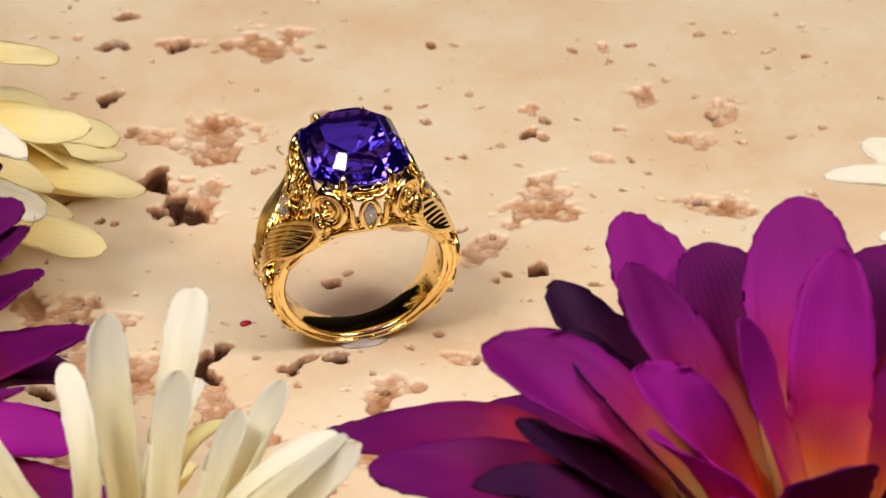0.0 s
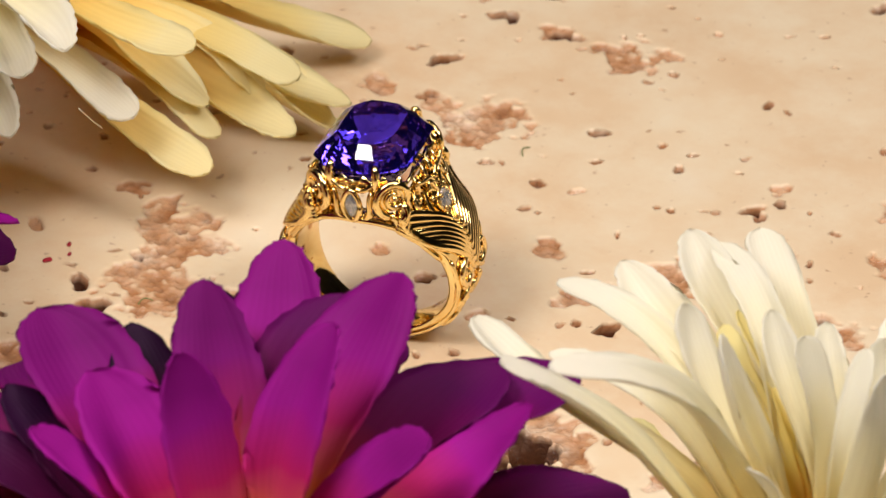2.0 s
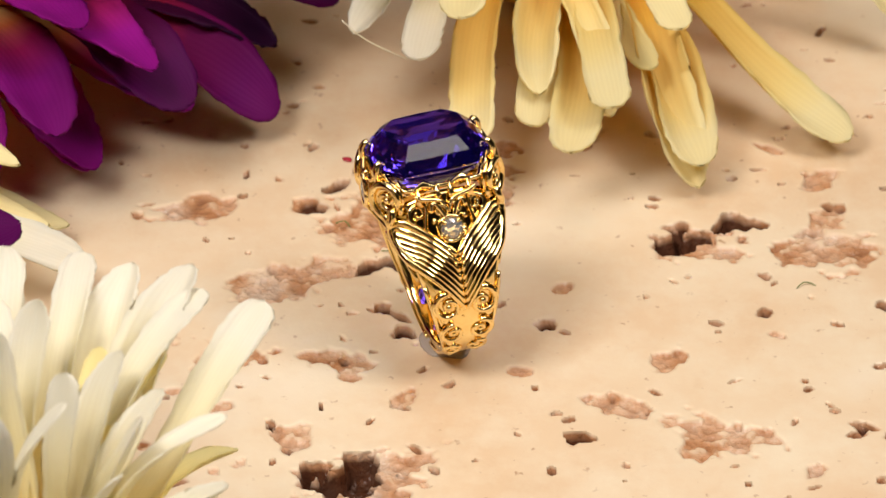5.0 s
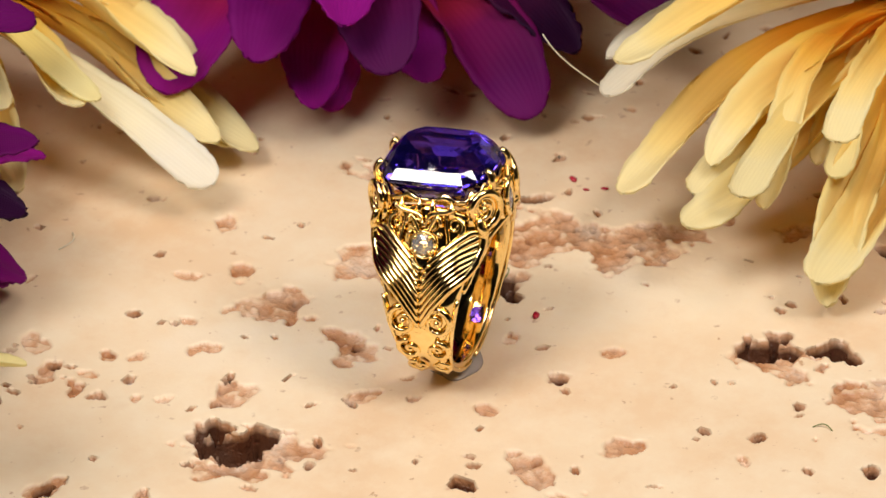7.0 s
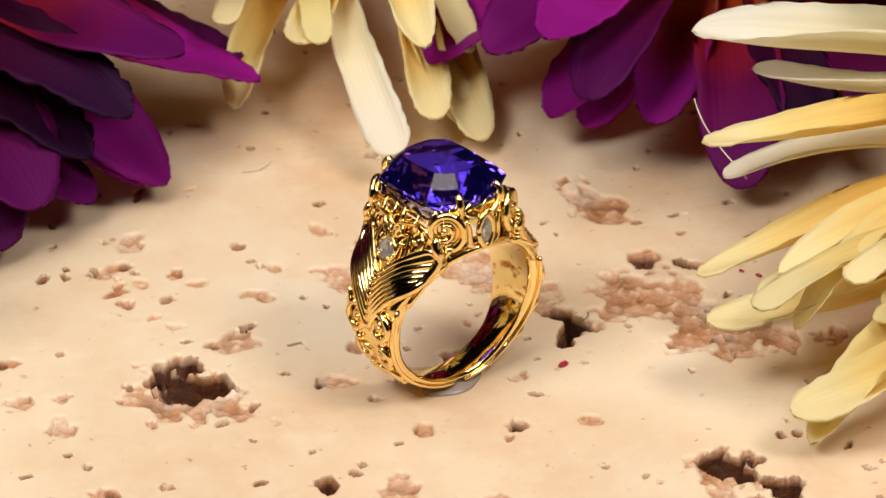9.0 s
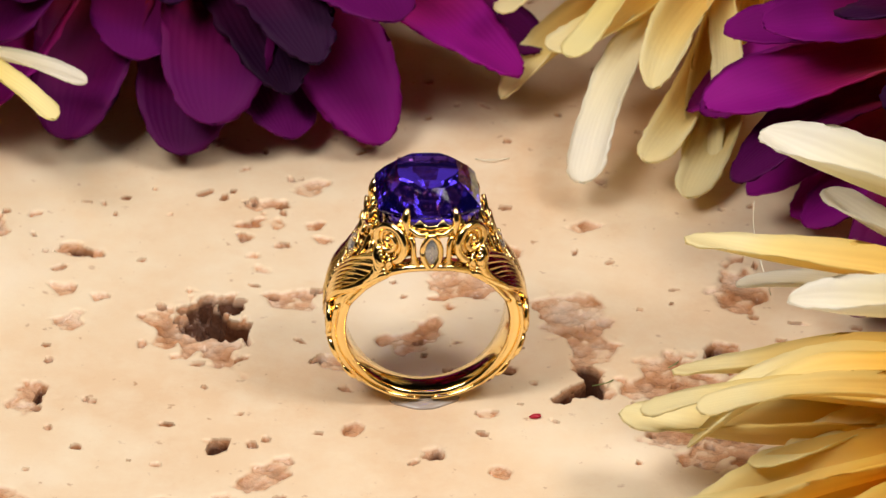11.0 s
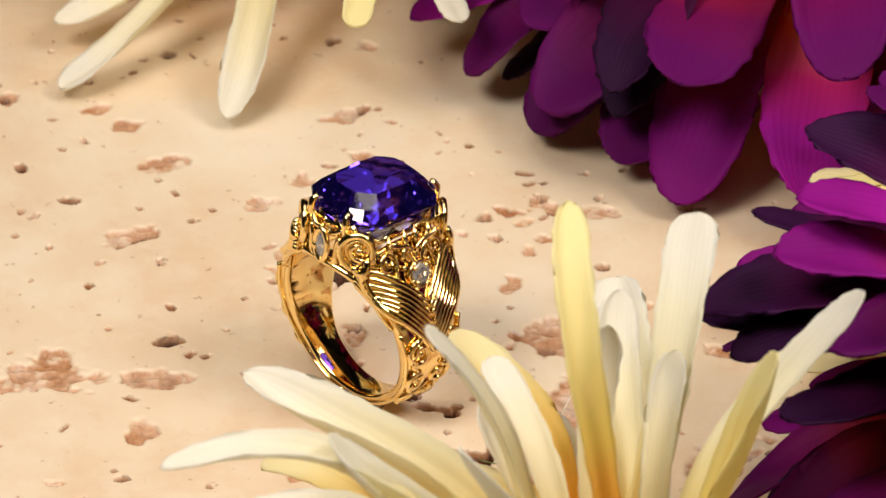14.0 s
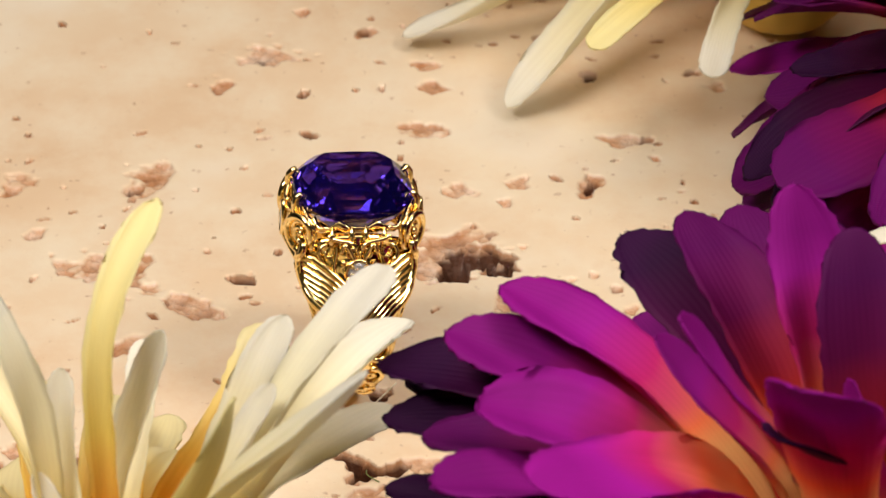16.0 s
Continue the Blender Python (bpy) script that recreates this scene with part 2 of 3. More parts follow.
pit(-34.0, 30.9, 0.60, 0.81, 139, HOLE)
pit(13.8, -10.9, 2.69, 2.32, 139, SHALLOW)
pit(-0.1, -4.7, 2.39, 3.25, 139, SHALLOW)
pit(-3.7, -18.3, 4.78, 3.48, 139, SHALLOW)
pit(5.9, -30.1, 0.72, 0.70, 139, HOLE)
pit(19.2, -31.6, 0.84, 1.16, 139, HOLE)
pit(16.8, -36.8, 1.79, 2.55, 139, SHALLOW)
pit(7.8, -19.7, 2.09, 1.16, 139, SHALLOW)
pit(12.6, -25.2, 1.19, 1.16, 139, SHALLOW)
pit(15.0, -27.8, 1.19, 0.93, 139, SHALLOW)
pit(17.6, -23.0, 0.96, 0.70, 139, HOLE)
pit(21.9, -23.6, 0.60, 0.70, 139, SHALLOW)
pit(21.7, -27.9, 0.60, 0.93, 139, SHALLOW)
pit(38.5, -17.7, 1.31, 1.85, 139, SHALLOW)
pit(20.0, -20.0, 0.60, 0.70, 139, SHALLOW)
pit(-4.0, -29.6, 1.43, 1.39, 139, SHALLOW)
pit(-15.9, -32.4, 1.67, 2.32, 139, SHALLOW)
pit(-11.4, 7.8, 1.07, 0.93, 139, SHALLOW)
pit(-14.7, 19.4, 1.79, 1.16, 139, SHALLOW)
pit(-34.7, 8.7, 6.57, 4.41, 139, SHALLOW)
pit(-34.5, -8.9, 1.49, 1.39, 139, SHALLOW)
pit(-38.7, -5.9, 1.67, 1.62, 139, HOLE)
pit(-22.2, -0.1, 3.58, 2.90, 139, SHALLOW)
pit(35.2, -8.7, 1.19, 1.16, 139, SHALLOW)
pit(40.3, -9.5, 1.49, 1.39, 139, SHALLOW)
pit(32.6, -17.0, 0.48, 0.46, 139, HOLE)
pit(38.2, 12.8, 2.09, 3.25, 199, SHALLOW)
pit(37.1, 12.2, 0.72, 2.09, 199, HOLE)
pit(18.6, 31.9, 2.69, 1.74, 199, SHALLOW)
pit(22.4, -23.4, 0.72, 1.16, 199, HOLE)
pit(39.8, -18.2, 1.49, 0.93, 199, HOLE)
pit(46.7, -25.2, 0.90, 0.93, 199, SHALLOW)
pit(21.7, -31.7, 2.39, 1.16, 199, SHALLOW)
pit(17.8, -23.0, 0.90, 0.70, 199, SHALLOW)
pit(22.6, -26.7, 1.19, 0.93, 199, SHALLOW)
pit(38.0, -2.6, 2.09, 1.62, 199, SHALLOW)
pit(-7.8, -25.4, 2.39, 1.74, 199, SHALLOW)
pit(-19.8, -6.6, 3.70, 5.33, 199, SHALLOW)
pit(-34.5, -8.3, 1.19, 1.62, 199, HOLE)
pit(-35.3, -22.1, 3.58, 6.49, 199, SHALLOW)
pit(-39.4, -4.5, 1.19, 1.16, 199, HOLE)
pit(-11.1, -0.5, 2.09, 1.16, 199, HOLE)
pit(-24.6, 34.0, 3.58, 3.01, 53, HOLE)
pit(-21.6, 50.5, 5.97, 4.17, 53, SHALLOW)
pit(-27.9, 50.0, 2.39, 3.48, 53, SHALLOW)
pit(-33.8, 59.3, 2.39, 1.28, 53, HOLE)
pit(-37.2, 50.1, 2.09, 3.25, 53, SHALLOW)
pit(-34.0, 72.0, 1.43, 1.85, 53, HOLE)
pit(-33.0, 80.0, 1.55, 1.85, 53, HOLE)
pit(-25.5, 72.1, 1.79, 1.16, 53, HOLE)
pit(-15.7, 72.1, 4.48, 4.41, 53, SHALLOW)
pit(-50.6, 50.1, 1.07, 1.16, 53, HOLE)
pit(-44.2, 44.9, 2.09, 0.93, 53, SHALLOW)
pit(-9.3, 55.2, 0.96, 0.93, 53, HOLE)
pit(-5.8, 49.0, 0.60, 0.58, 53, HOLE)
pit(3.2, 53.3, 0.54, 0.81, 53, HOLE)
pit(7.7, 45.0, 0.54, 0.70, 53, HOLE)
pit(15.3, 49.8, 1.43, 1.16, 53, HOLE)
pit(17.4, 53.0, 0.96, 1.51, 53, HOLE)
pit(15.2, 56.2, 1.19, 0.93, 53, SHALLOW)
pit(11.6, 25.1, 2.09, 1.97, 53, SHALLOW)
pit(16.3, 35.0, 5.67, 3.94, 53, SHALLOW)
pit(36.9, 33.1, 2.75, 3.83, 53, SHALLOW)
pit(35.0, 34.3, 0.84, 1.28, 53, HOLE)
pit(25.9, 36.8, 0.36, 0.46, 53, HOLE)
pit(24.1, 44.0, 1.07, 1.62, 53, SHALLOW)
pit(-7.7, 41.4, 0.84, 1.16, 53, SHALLOW)
pit(-3.3, 42.0, 1.19, 0.93, 53, SHALLOW)
pit(-9.4, 1.1, 1.49, 1.04, 53, HOLE)
pit(-5.9, 0.8, 1.43, 1.62, 53, HOLE)
pit(-41.1, 11.8, 3.28, 4.17, 53, SHALLOW)
pit(-51.1, 1.2, 1.07, 2.09, 53, SHALLOW)
pit(-46.9, 13.9, 2.39, 1.39, 53, SHALLOW)
pit(-48.0, 23.2, 2.39, 2.55, 53, SHALLOW)
pit(-49.6, 34.2, 1.79, 0.70, 53, HOLE)
pit(24.1, 70.6, 0.90, 1.62, 9, SHALLOW)
pit(38.1, 54.8, 1.79, 3.48, 9, SHALLOW)
pit(33.7, 48.9, 2.99, 1.85, 9, SHALLOW)
pit(28.7, 58.9, 1.49, 2.32, 9, SHALLOW)
pit(-26.4, 72.2, 2.99, 1.74, 9, SHALLOW)
pit(-31.6, -0.6, 5.37, 6.96, 9, SHALLOW)
pit(-21.5, -0.4, 2.69, 2.90, 9, HOLE)
pit(-17.1, -13.8, 3.58, 4.64, 9, SHALLOW)
pit(74.0, -9.1, 1.55, 1.39, 259, HOLE)
pit(65.6, -15.1, 1.07, 1.62, 259, HOLE)
pit(67.6, -28.0, 1.31, 0.93, 259, HOLE)
pit(64.3, -30.8, 1.19, 1.16, 259, SHALLOW)
pit(67.8, 21.7, 4.78, 3.25, 259, SHALLOW)
pit(59.3, 27.3, 1.67, 2.09, 259, SHALLOW)
pit(78.2, 20.9, 1.49, 1.74, 259, SHALLOW)
pit(74.3, 11.5, 1.31, 1.39, 259, SHALLOW)
pit(58.4, 17.7, 0.84, 0.93, 259, HOLE)
pit(48.9, 16.1, 0.90, 1.16, 259, HOLE)
pit(50.8, 3.1, 3.10, 1.62, 259, SHALLOW)
pit(61.0, 2.7, 1.79, 1.62, 259, SHALLOW)
pit(66.7, 3.5, 2.09, 1.16, 259, SHALLOW)
pit(40.3, -18.0, 1.49, 2.32, 259, SHALLOW)
pit(51.1, -21.2, 3.58, 1.39, 259, SHALLOW)
pit(-6.9, 16.7, 1.49, 1.74, 259, SHALLOW)
pit(19.0, -26.8, 1.67, 1.39, 259, SHALLOW)
pit(19.2, -31.7, 1.49, 1.51, 259, SHALLOW)
pit(4.2, -24.5, 1.31, 0.93, 259, SHALLOW)
pit(18.5, -17.2, 0.84, 1.04, 259, SHALLOW)
pit(-1.6, -8.0, 3.46, 2.78, 259, SHALLOW)
pit(20.7, -9.5, 1.49, 2.09, 259, HOLE)


def stone_slab():
    rng = np.random.default_rng(5)
    n, half = 880, 116.0
    axis = np.linspace(-half, half, n)
    x, y = np.meshgrid(axis, axis, indexing="ij")
    warp_x = 0.8 * lattice(rng, x, y, 5.0) + 0.9 * lattice(rng, x, y, 2.6) + 0.55 * lattice(rng, x, y, 1.3) + 0.3 * lattice(rng, x, y, 0.7)
    warp_y = 0.8 * lattice(rng, x, y, 5.0) + 0.9 * lattice(rng, x, y, 2.6) + 0.55 * lattice(rng, x, y, 1.3) + 0.3 * lattice(rng, x, y, 0.7)
    rough = 0.6 * lattice(rng, x, y, 1.6) + 0.5 * lattice(rng, x, y, 0.8) + 0.4 * lattice(rng, x, y, 0.5)
    z = np.zeros_like(x)
    strewn = [(rng.uniform(-112, 112), rng.uniform(-112, 112), abs(rng.normal(0, 0.45)) + 0.2, abs(rng.normal(0, 0.35)) + 0.2, rng.uniform(0, 3.1), 2.0) for _ in range(760)]
    for px, py, rx, ry, a, deep in PITS + strewn:
        reach = max(rx, ry) * 1.9 + 1.6
        i0, i1 = np.searchsorted(axis, (px - reach, px + reach))
        k0, k1 = np.searchsorted(axis, (py - reach, py + reach))
        if i1 - i0 < 2 or k1 - k0 < 2:
            continue
        s = np.s_[i0:i1, k0:k1]
        amount = min(2.2, 0.55 * min(rx, ry) + 0.10)
        dx, dy = x[s] - px + warp_x[s] * amount, y[s] - py + warp_y[s] * amount
        c, q = math.cos(a), math.sin(a)
        u, v = (c * dx + q * dy) / rx, (-q * dx + c * dy) / ry
        d = np.sqrt(u * u + v * v) + 0.10 * rough[s]
        wall = 2.3 if deep > 1 else 4.0
        fall = np.clip((1.0 - d) * wall, 0, 1)
        fall = fall * fall * (3 - 2 * fall)
        floor = deep if deep < 1 else min(deep, 1.5 * min(rx, ry) + 0.7)
        z[s] = np.minimum(z[s], -fall * floor * np.clip(1 + (0.55 if deep > 1 else 0.75) * rough[s] + (0.0 if deep > 1 else 1.6) * np.clip(warp_x[s] - 0.9, 0, 1), 0.35, 3.2))
    z += 0.03 * lattice(rng, x, y, 9.0) * (z > -0.02)
    co = np.stack([x, y, z], -1).reshape(-1, 3)
    idx = np.arange(n * n).reshape(n, n)
    quads = np.stack([idx[:-1, :-1], idx[1:, :-1], idx[1:, 1:], idx[:-1, 1:]], -1).reshape(-1, 4)
    # the four sides and the underside
    rim = np.concatenate([idx[:-1, 0], idx[-1, :-1], idx[:0:-1, -1], idx[0, :0:-1]])
    low = co[rim].copy()
    low[:, 2] = -29.0
    first = n * n
    m = len(rim)
    ring = np.arange(m)
    sides = np.stack([rim, first + ring, first + (ring + 1) % m, np.roll(rim, -1)], -1)
    faces = np.concatenate([quads, sides]).tolist()
    faces.append((first + ring[::-1]).tolist())
    me = bpy.data.meshes.new("travertine_slab")
    me.from_pydata((np.concatenate([co, low]) * MM).tolist(), [], faces)
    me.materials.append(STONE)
    me.shade_smooth()
    me.set_sharp_from_angle(angle=radians(50))
    ob = new("travertine_slab", me)
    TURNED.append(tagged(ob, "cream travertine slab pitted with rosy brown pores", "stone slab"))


stone_slab()

# ---- the ring ---- (millimetres; y runs along the finger, z up, the base at the origin)
BORE, MIDZ = 8.85, 10.0
OUTER = ((0, 10.0), (30, 10.2), (60, 10.5), (90, 10.8), (110, 10.9), (128, 11.0), (138, 11.35), (146, 12.0), (156, 13.5))
HALF = ((0, 1.9), (45, 2.1), (60, 2.5), (90, 3.6), (110, 4.3), (125, 5.1), (138, 5.9), (150, 6.3), (156, 6.3), (180, 6.2))


def droop(a, v):
    """How far the outer face falls away from its middle line; the shoulders are rounder than the shank."""
    f = max(0.0, min(1.0, (a - 112) / 35))
    return (0.55 + 1.7 * f * f * (3 - 2 * f)) * abs(v) ** 2.5


def on_outside(a, v, lift=0.0, side=1):
    """A point of the outer face: a degrees up from the foot, v -1..1 across."""
    r = eased(a, OUTER) - droop(a, v) + lift
    s = radians(a)
    return Vector((side * r * math.sin(s), v * eased(a, HALF), MIDZ - r * math.cos(s)))


def on_flank(a, f, front, lift=0.0, side=1):
    """A point of the front or back face, f 0 at the bore to 1 at the outside."""
    r = BORE + 0.2 + (eased(a, OUTER) - 0.6 - BORE) * f
    s = radians(a)
    return Vector((side * r * math.sin(s), front * (eased(a, HALF) + lift), MIDZ - r * math.cos(s)))


def shank_mesh():
    bm = bmesh.new()
    rows = []
    for a in [x * 2.0 for x in range(-78, 79)]:
        aa, side = abs(a), -1 if a < 0 else 1
        h, sa = eased(aa, HALF), radians(aa)
        ro = eased(aa, OUTER)
        sec = []
        skin = [(ro - 0.08 - droop(aa, v), v * h) for v in (0.93, 0.7, 0.35, 0.0, -0.35, -0.7, -0.93)]
        edge = ro - 0.2 - droop(aa, 1.0)
        for r, y in [(BORE + 0.15, -h * 0.96), (BORE, -h * 0.85), (BORE - 0.02, 0), (BORE, h * 0.85), (BORE + 0.15, h * 0.96), (BORE + 0.4, h), (edge, h)] + skin + [(edge, -h), (BORE + 0.4, -h)]:
            sec.append(bm.verts.new((side * r * math.sin(sa) * MM, y * MM, (MIDZ - r * math.cos(sa)) * MM)))
        rows.append(sec)
    k = len(rows[0])
    for p, q in zip(rows, rows[1:]):
        for i in range(k):
            bm.faces.new((p[i], p[(i + 1) % k], q[(i + 1) % k], q[i]))
    bm.faces.new(rows[0][::-1])
    bm.faces.new(rows[-1])
    bmesh.ops.recalc_face_normals(bm, faces=bm.faces)
    return bm


def gallery_mesh():
    """The bridge over the bore, with its rails front and back."""
    bm = bmesh.new()
    for front in (-1, 1):
        rows = []
        for a in range(150, 211, 4):
            t = radians(a)
            h = 7.2 - 0.9 * (abs(a - 180) / 30) ** 2
            rows.append([bm.verts.new((r * math.sin(t) * MM, front * y * MM, (MIDZ - r * math.cos(t)) * MM)) for r, y in ((BORE, h - 1.9), (BORE, h), (9.5, h), (9.5, h - 1.9))])
        for p, q in zip(rows, rows[1:]):
            for i in range(4):
                bm.faces.new((p[i], p[(i + 1) % 4], q[(i + 1) % 4], q[i]))
        bm.faces.new(rows[0][::-1])
        bm.faces.new(rows[-1])
    for front in (-1, 1):
        pts = []
        for a in range(112, 249, 3):
            d = abs(a - 180)
            y = 7.15 - 1.2 * (d / 30) ** 1.5 if d < 30 else eased(180 - d, HALF) + 0.03
            pts.append((9.15 * math.sin(radians(a)), front * y, MIDZ - 9.15 * math.cos(radians(a))))
        tube(bm, pts, lambda f: 0.16 + 0.28 * math.sin(math.pi * f))
    bmesh.ops.recalc_face_normals(bm, faces=bm.faces)
    return bm


def octagon(w, l, cx, cy, z, bow=0.0):
    """Cut-corner outline, with bowed sides: half width, half length, half the straight sides."""
    c = [(cx, -l), (w, -cy), (w, cy), (cx, l), (-cx, l), (-w, cy), (-w, -cy), (-cx, -l)]
    pts = []
    for (x0, y0), (x1, y1) in zip(c, c[1:] + c[:1]):
        pts.append(Vector((x0, y0, z)))
        mid = Vector(((x0 + x1) / 2, (y0 + y1) / 2, 0))
        pts.append(Vector((mid.x, mid.y, z)) + mid.normalized() * bow)
    return pts


GIRDLE = 24.7


def main_gem_mesh():
    """A step-cut octagon: a high crown in two steps, a thin girdle, a deep pavilion."""
    bm = bmesh.new()
    g = GIRDLE
    crown = ((3.15, 4.25, 1.55, 2.75, g + 2.5), (4.55, 5.50, 2.10, 3.65, g + 1.25), (5.40, 6.25, 2.45, 4.20, g + 0.22), (5.48, 6.33, 2.50, 4.25, g), (5.40, 6.25, 2.45, 4.20, g - 0.22))
    loops = [[bm.verts.new(p * MM) for p in octagon(w, l, cx, cy, z, 0.12)] for w, l, cx, cy, z in crown]
    n = len(loops[0])
    for p, q in zip(loops, loops[1:]):
        for i in range(n):
            bm.faces.new((p[i], q[i], q[(i + 1) % n], p[(i + 1) % n]))
    bm.faces.new(loops[0])
    # the pavilion steps in by facets that change places from row to row
    above = loops[-1]
    for step, (s, z) in enumerate(((0.84, g - 1.7), (0.60, g - 3.2), (0.32, g - 4.6))):
        outline = octagon(5.4 * s, 6.25 * s, 2.45 * s, 4.2 * s, z, 0.12 * s)
        low_row = step % 2 == 0
        pts = [outline[i].lerp(outline[(i + 1) % n], 0.5) if low_row else outline[i] for i in range(n)]
        below = [bm.verts.new(p * MM) for p in pts]
        for i in range(n):
            k = (i + 1) % n
            if low_row:
                bm.faces.new((above[i], below[i], above[k]))
                bm.faces.new((below[i], below[k], above[k]))
            else:
                bm.faces.new((above[i], below[i], below[k]))
                bm.faces.new((above[i], below[k], above[k]))
        above = below
    tip = bm.verts.new((0, 0, (g - 5.5) * MM))
    for i in range(n):
        bm.faces.new((above[i], tip, above[(i + 1) % n]))
    bmesh.ops.recalc_face_normals(bm, faces=bm.faces)
    return bm


def brilliant_mesh(r, long=1.0):
    """A small round or marquise stone, its table up, the girdle at the origin."""
    bm = bmesh.new()
    def loop(s, z, n=12, off=0.0):
        out = []
        for k in range(n):
            a = 2 * math.pi * (k + off) / n
            x, y = math.cos(a), math.sin(a)
            if long > 1:
                x *= 1 - 0.28 * abs(y) ** 2
            out.append(bm.verts.new((r * s * x * MM, r * s * y * long * MM, r * z * MM)))
        return out
    t, c, g, p = loop(0.55, 0.34), loop(0.80, 0.22, 12, 0.5), loop(1.0, 0.0), loop(0.5, -0.42, 12, 0.5)
    tip = bm.verts.new((0, 0, -0.8 * r * MM))
    bm.faces.new(t)
    for i in range(12):
        k = (i + 1) % 12
        bm.faces.new((t[i], c[i], t[k]))
        bm.faces.new((c[i], g[k], c[k], t[k]))
        bm.faces.new((c[i], g[i], g[k]))
        bm.faces.new((g[i], p[i], g[k]))
        bm.faces.new((p[i], p[k], g[k]))
        bm.faces.new((p[i], tip, p[k]))
    bmesh.ops.recalc_face_normals(bm, faces=bm.faces)
    return bm


def spiral(centre, u, v, r0, r1, start, turns, n=26):
    out = []
    for i in range(n + 1):
        f = i / n
        a = radians(start) + 2 * math.pi * turns * f
        r = r0 + (r1 - r0) * f
        out.append(centre + u * (r * math.cos(a)) + v * (r * math.sin(a)))
    return out


def bez(p0, p1, p2, p3, n=16):
    p0, p1, p2, p3 = (Vector(p) for p in (p0, p1, p2, p3))
    return [p0 * (1 - t) ** 3 + p1 * 3 * t * (1 - t) ** 2 + p2 * 3 * t * t * (1 - t) + p3 * t ** 3 for t in (i / n for i in range(n + 1))]


def aim_z(at, normal, up=Vector((0, 0, 1))):
    z = Vector(normal).normalized()
    x = up.cross(z).normalized()
    m = Matrix((x, z.cross(x), z)).transposed().to_4x4()
    return Matrix.Translation(Vector(at) * MM) @ m


def ring():
    root = thing("gold_ring", -4.17, 5.76, 0.0, 14.3, "yellow gold scrollwork ring with large violet-blue octagonal gem standing upright", "ring")
    # it leans a little towards one flank on its putty
    root.matrix_world = pose(-4.17 * MM, 5.76 * MM, 0.40 * MM, 4.0, -1.8, 14.3)
    root.scale = (0.99, 0.99, 0.99)
    part("shank", shank_mesh(), GOLD, root)
    part("gallery", gallery_mesh(), GOLD, root)
    part("main_gem", main_gem_mesh(), GEM, root, "violet-blue step-cut octagonal gem", smooth=False)

    # the seat: a toothed band under the girdle
    bm = bmesh.new()
    outline = octagon(5.35, 6.2, 2.45, 4.2, GIRDLE - 0.9, 0.1)
    loop = []
    for a, b in zip(outline, outline[1:] + outline[:1]):
        loop += [a.lerp(b, f / 4) for f in range(4)]
    rings = []
    for k, p in enumerate(loop):
        # the band dips along the gem's long sides, and bares its pavilion there
        tooth = (0.75 if k % 4 == 2 else 0.0) - 0.7 * max(0.0, min(1.0, (abs(p.x) - 3.6) / 1.6))
        out = Vector((p.x, p.y, 0)).normalized()
        rings.append([bm.verts.new(q * MM) for q in (p * 1.0 + Vector((0, 0, -1.7)) - out * 0.9, p + Vector((0, 0, -1.7)) - out * 0.3, p + out * 0.25 + Vector((0, 0, tooth - 0.1)), p - out * 0.2 + Vector((0, 0, tooth - 0.1)))])
    for p, q in zip(rings, rings[1:] + rings[:1]):
        for i in range(4):
            bm.faces.new((p[i], p[(i + 1) % 4], q[(i + 1) % 4], q[i]))
    bmesh.ops.recalc_face_normals(bm, faces=bm.faces)
    part("seat", bm, GOLD, root)

    # four claws, two at each end of the gem
    lift = GIRDLE - 24.3
    for sx in (-1, 1):
        for sy in (-1, 1):
            p = Vector((sx * 2.62, sy * 6.3, lift))
            out = Vector((sx * 2.6, sy * 6.2, 0)).normalized()
            low = Vector((p.x * 0.93, p.y * 0.93, 0))
            bm = bmesh.new()
            tube(bm, [low + Vector((0, 0, 20.2)), p * 0.99 + Vector((0, 0, 22.2)), p + out * 0.28 + Vector((0, 0, 23.8)), p + out * 0.26 + Vector((0, 0, 24.5)), p - out * 0.05 + Vector((0, 0, 24.95)), p - out * 0.40 + Vector((0, 0, 25.16))],
                 lambda f: 0.60 - 0.22 * f, 8)
            blob(bm, p - out * 0.18 + Vector((0, 0, 24.96)), 0.42, 0.42, 0.32)
            part("claw", bm, GOLD, root)

    for front in (-1, 1):
        # marquise stone in its pointed bezel under the gem
        at = Vector((0, front * 7.45, 21.1))
        bm = bmesh.new()
        rim = [at + Vector((0.98 * math.cos(a) * (1 - 0.3 * math.sin(a) ** 2), 0, 1.9 * math.sin(a))) for a in (2 * math.pi * k / 28 for k in range(29))]
        tube(bm, rim, 0.33)
        part("bezel", bm, GOLD, root)
        bm = brilliant_mesh(0.80, 1.9)
        bm.transform(aim_z(at + Vector((0, front * 0.05, 0)), (0, front, 0)))
        part("side_gem", bm, DIAMOND, root, "small white marquise stone", smooth=False)
        bm = bmesh.new()
        for x in (-1, 1):
            tube(bm, bez((x * 0.4, front * 6.9, 23.0), (x * 1.4, front * 7.1, 22.6), (x * 1.7, front * 7.0, 23.2), (x * 2.4, front * 6.6, 23.6)), 0.3, 6)
            tube(bm, bez((x * 0.9, front * 7.0, 19.2), (x * 2.6, front * 7.1, 19.4), (x * 1.4, front * 7.1, 21.6), (x * 2.3, front * 6.8, 22.6)), 0.34, 6)
            blob(bm, (x * 1.75, front * 6.9, 19.75), 0.5, 0.4, 0.5)
            blob(bm, (x * 1.0, front * 7.0, 18.95), 0.34, 0.3, 0.34)
        part("filigree", bm, GOLD, root)

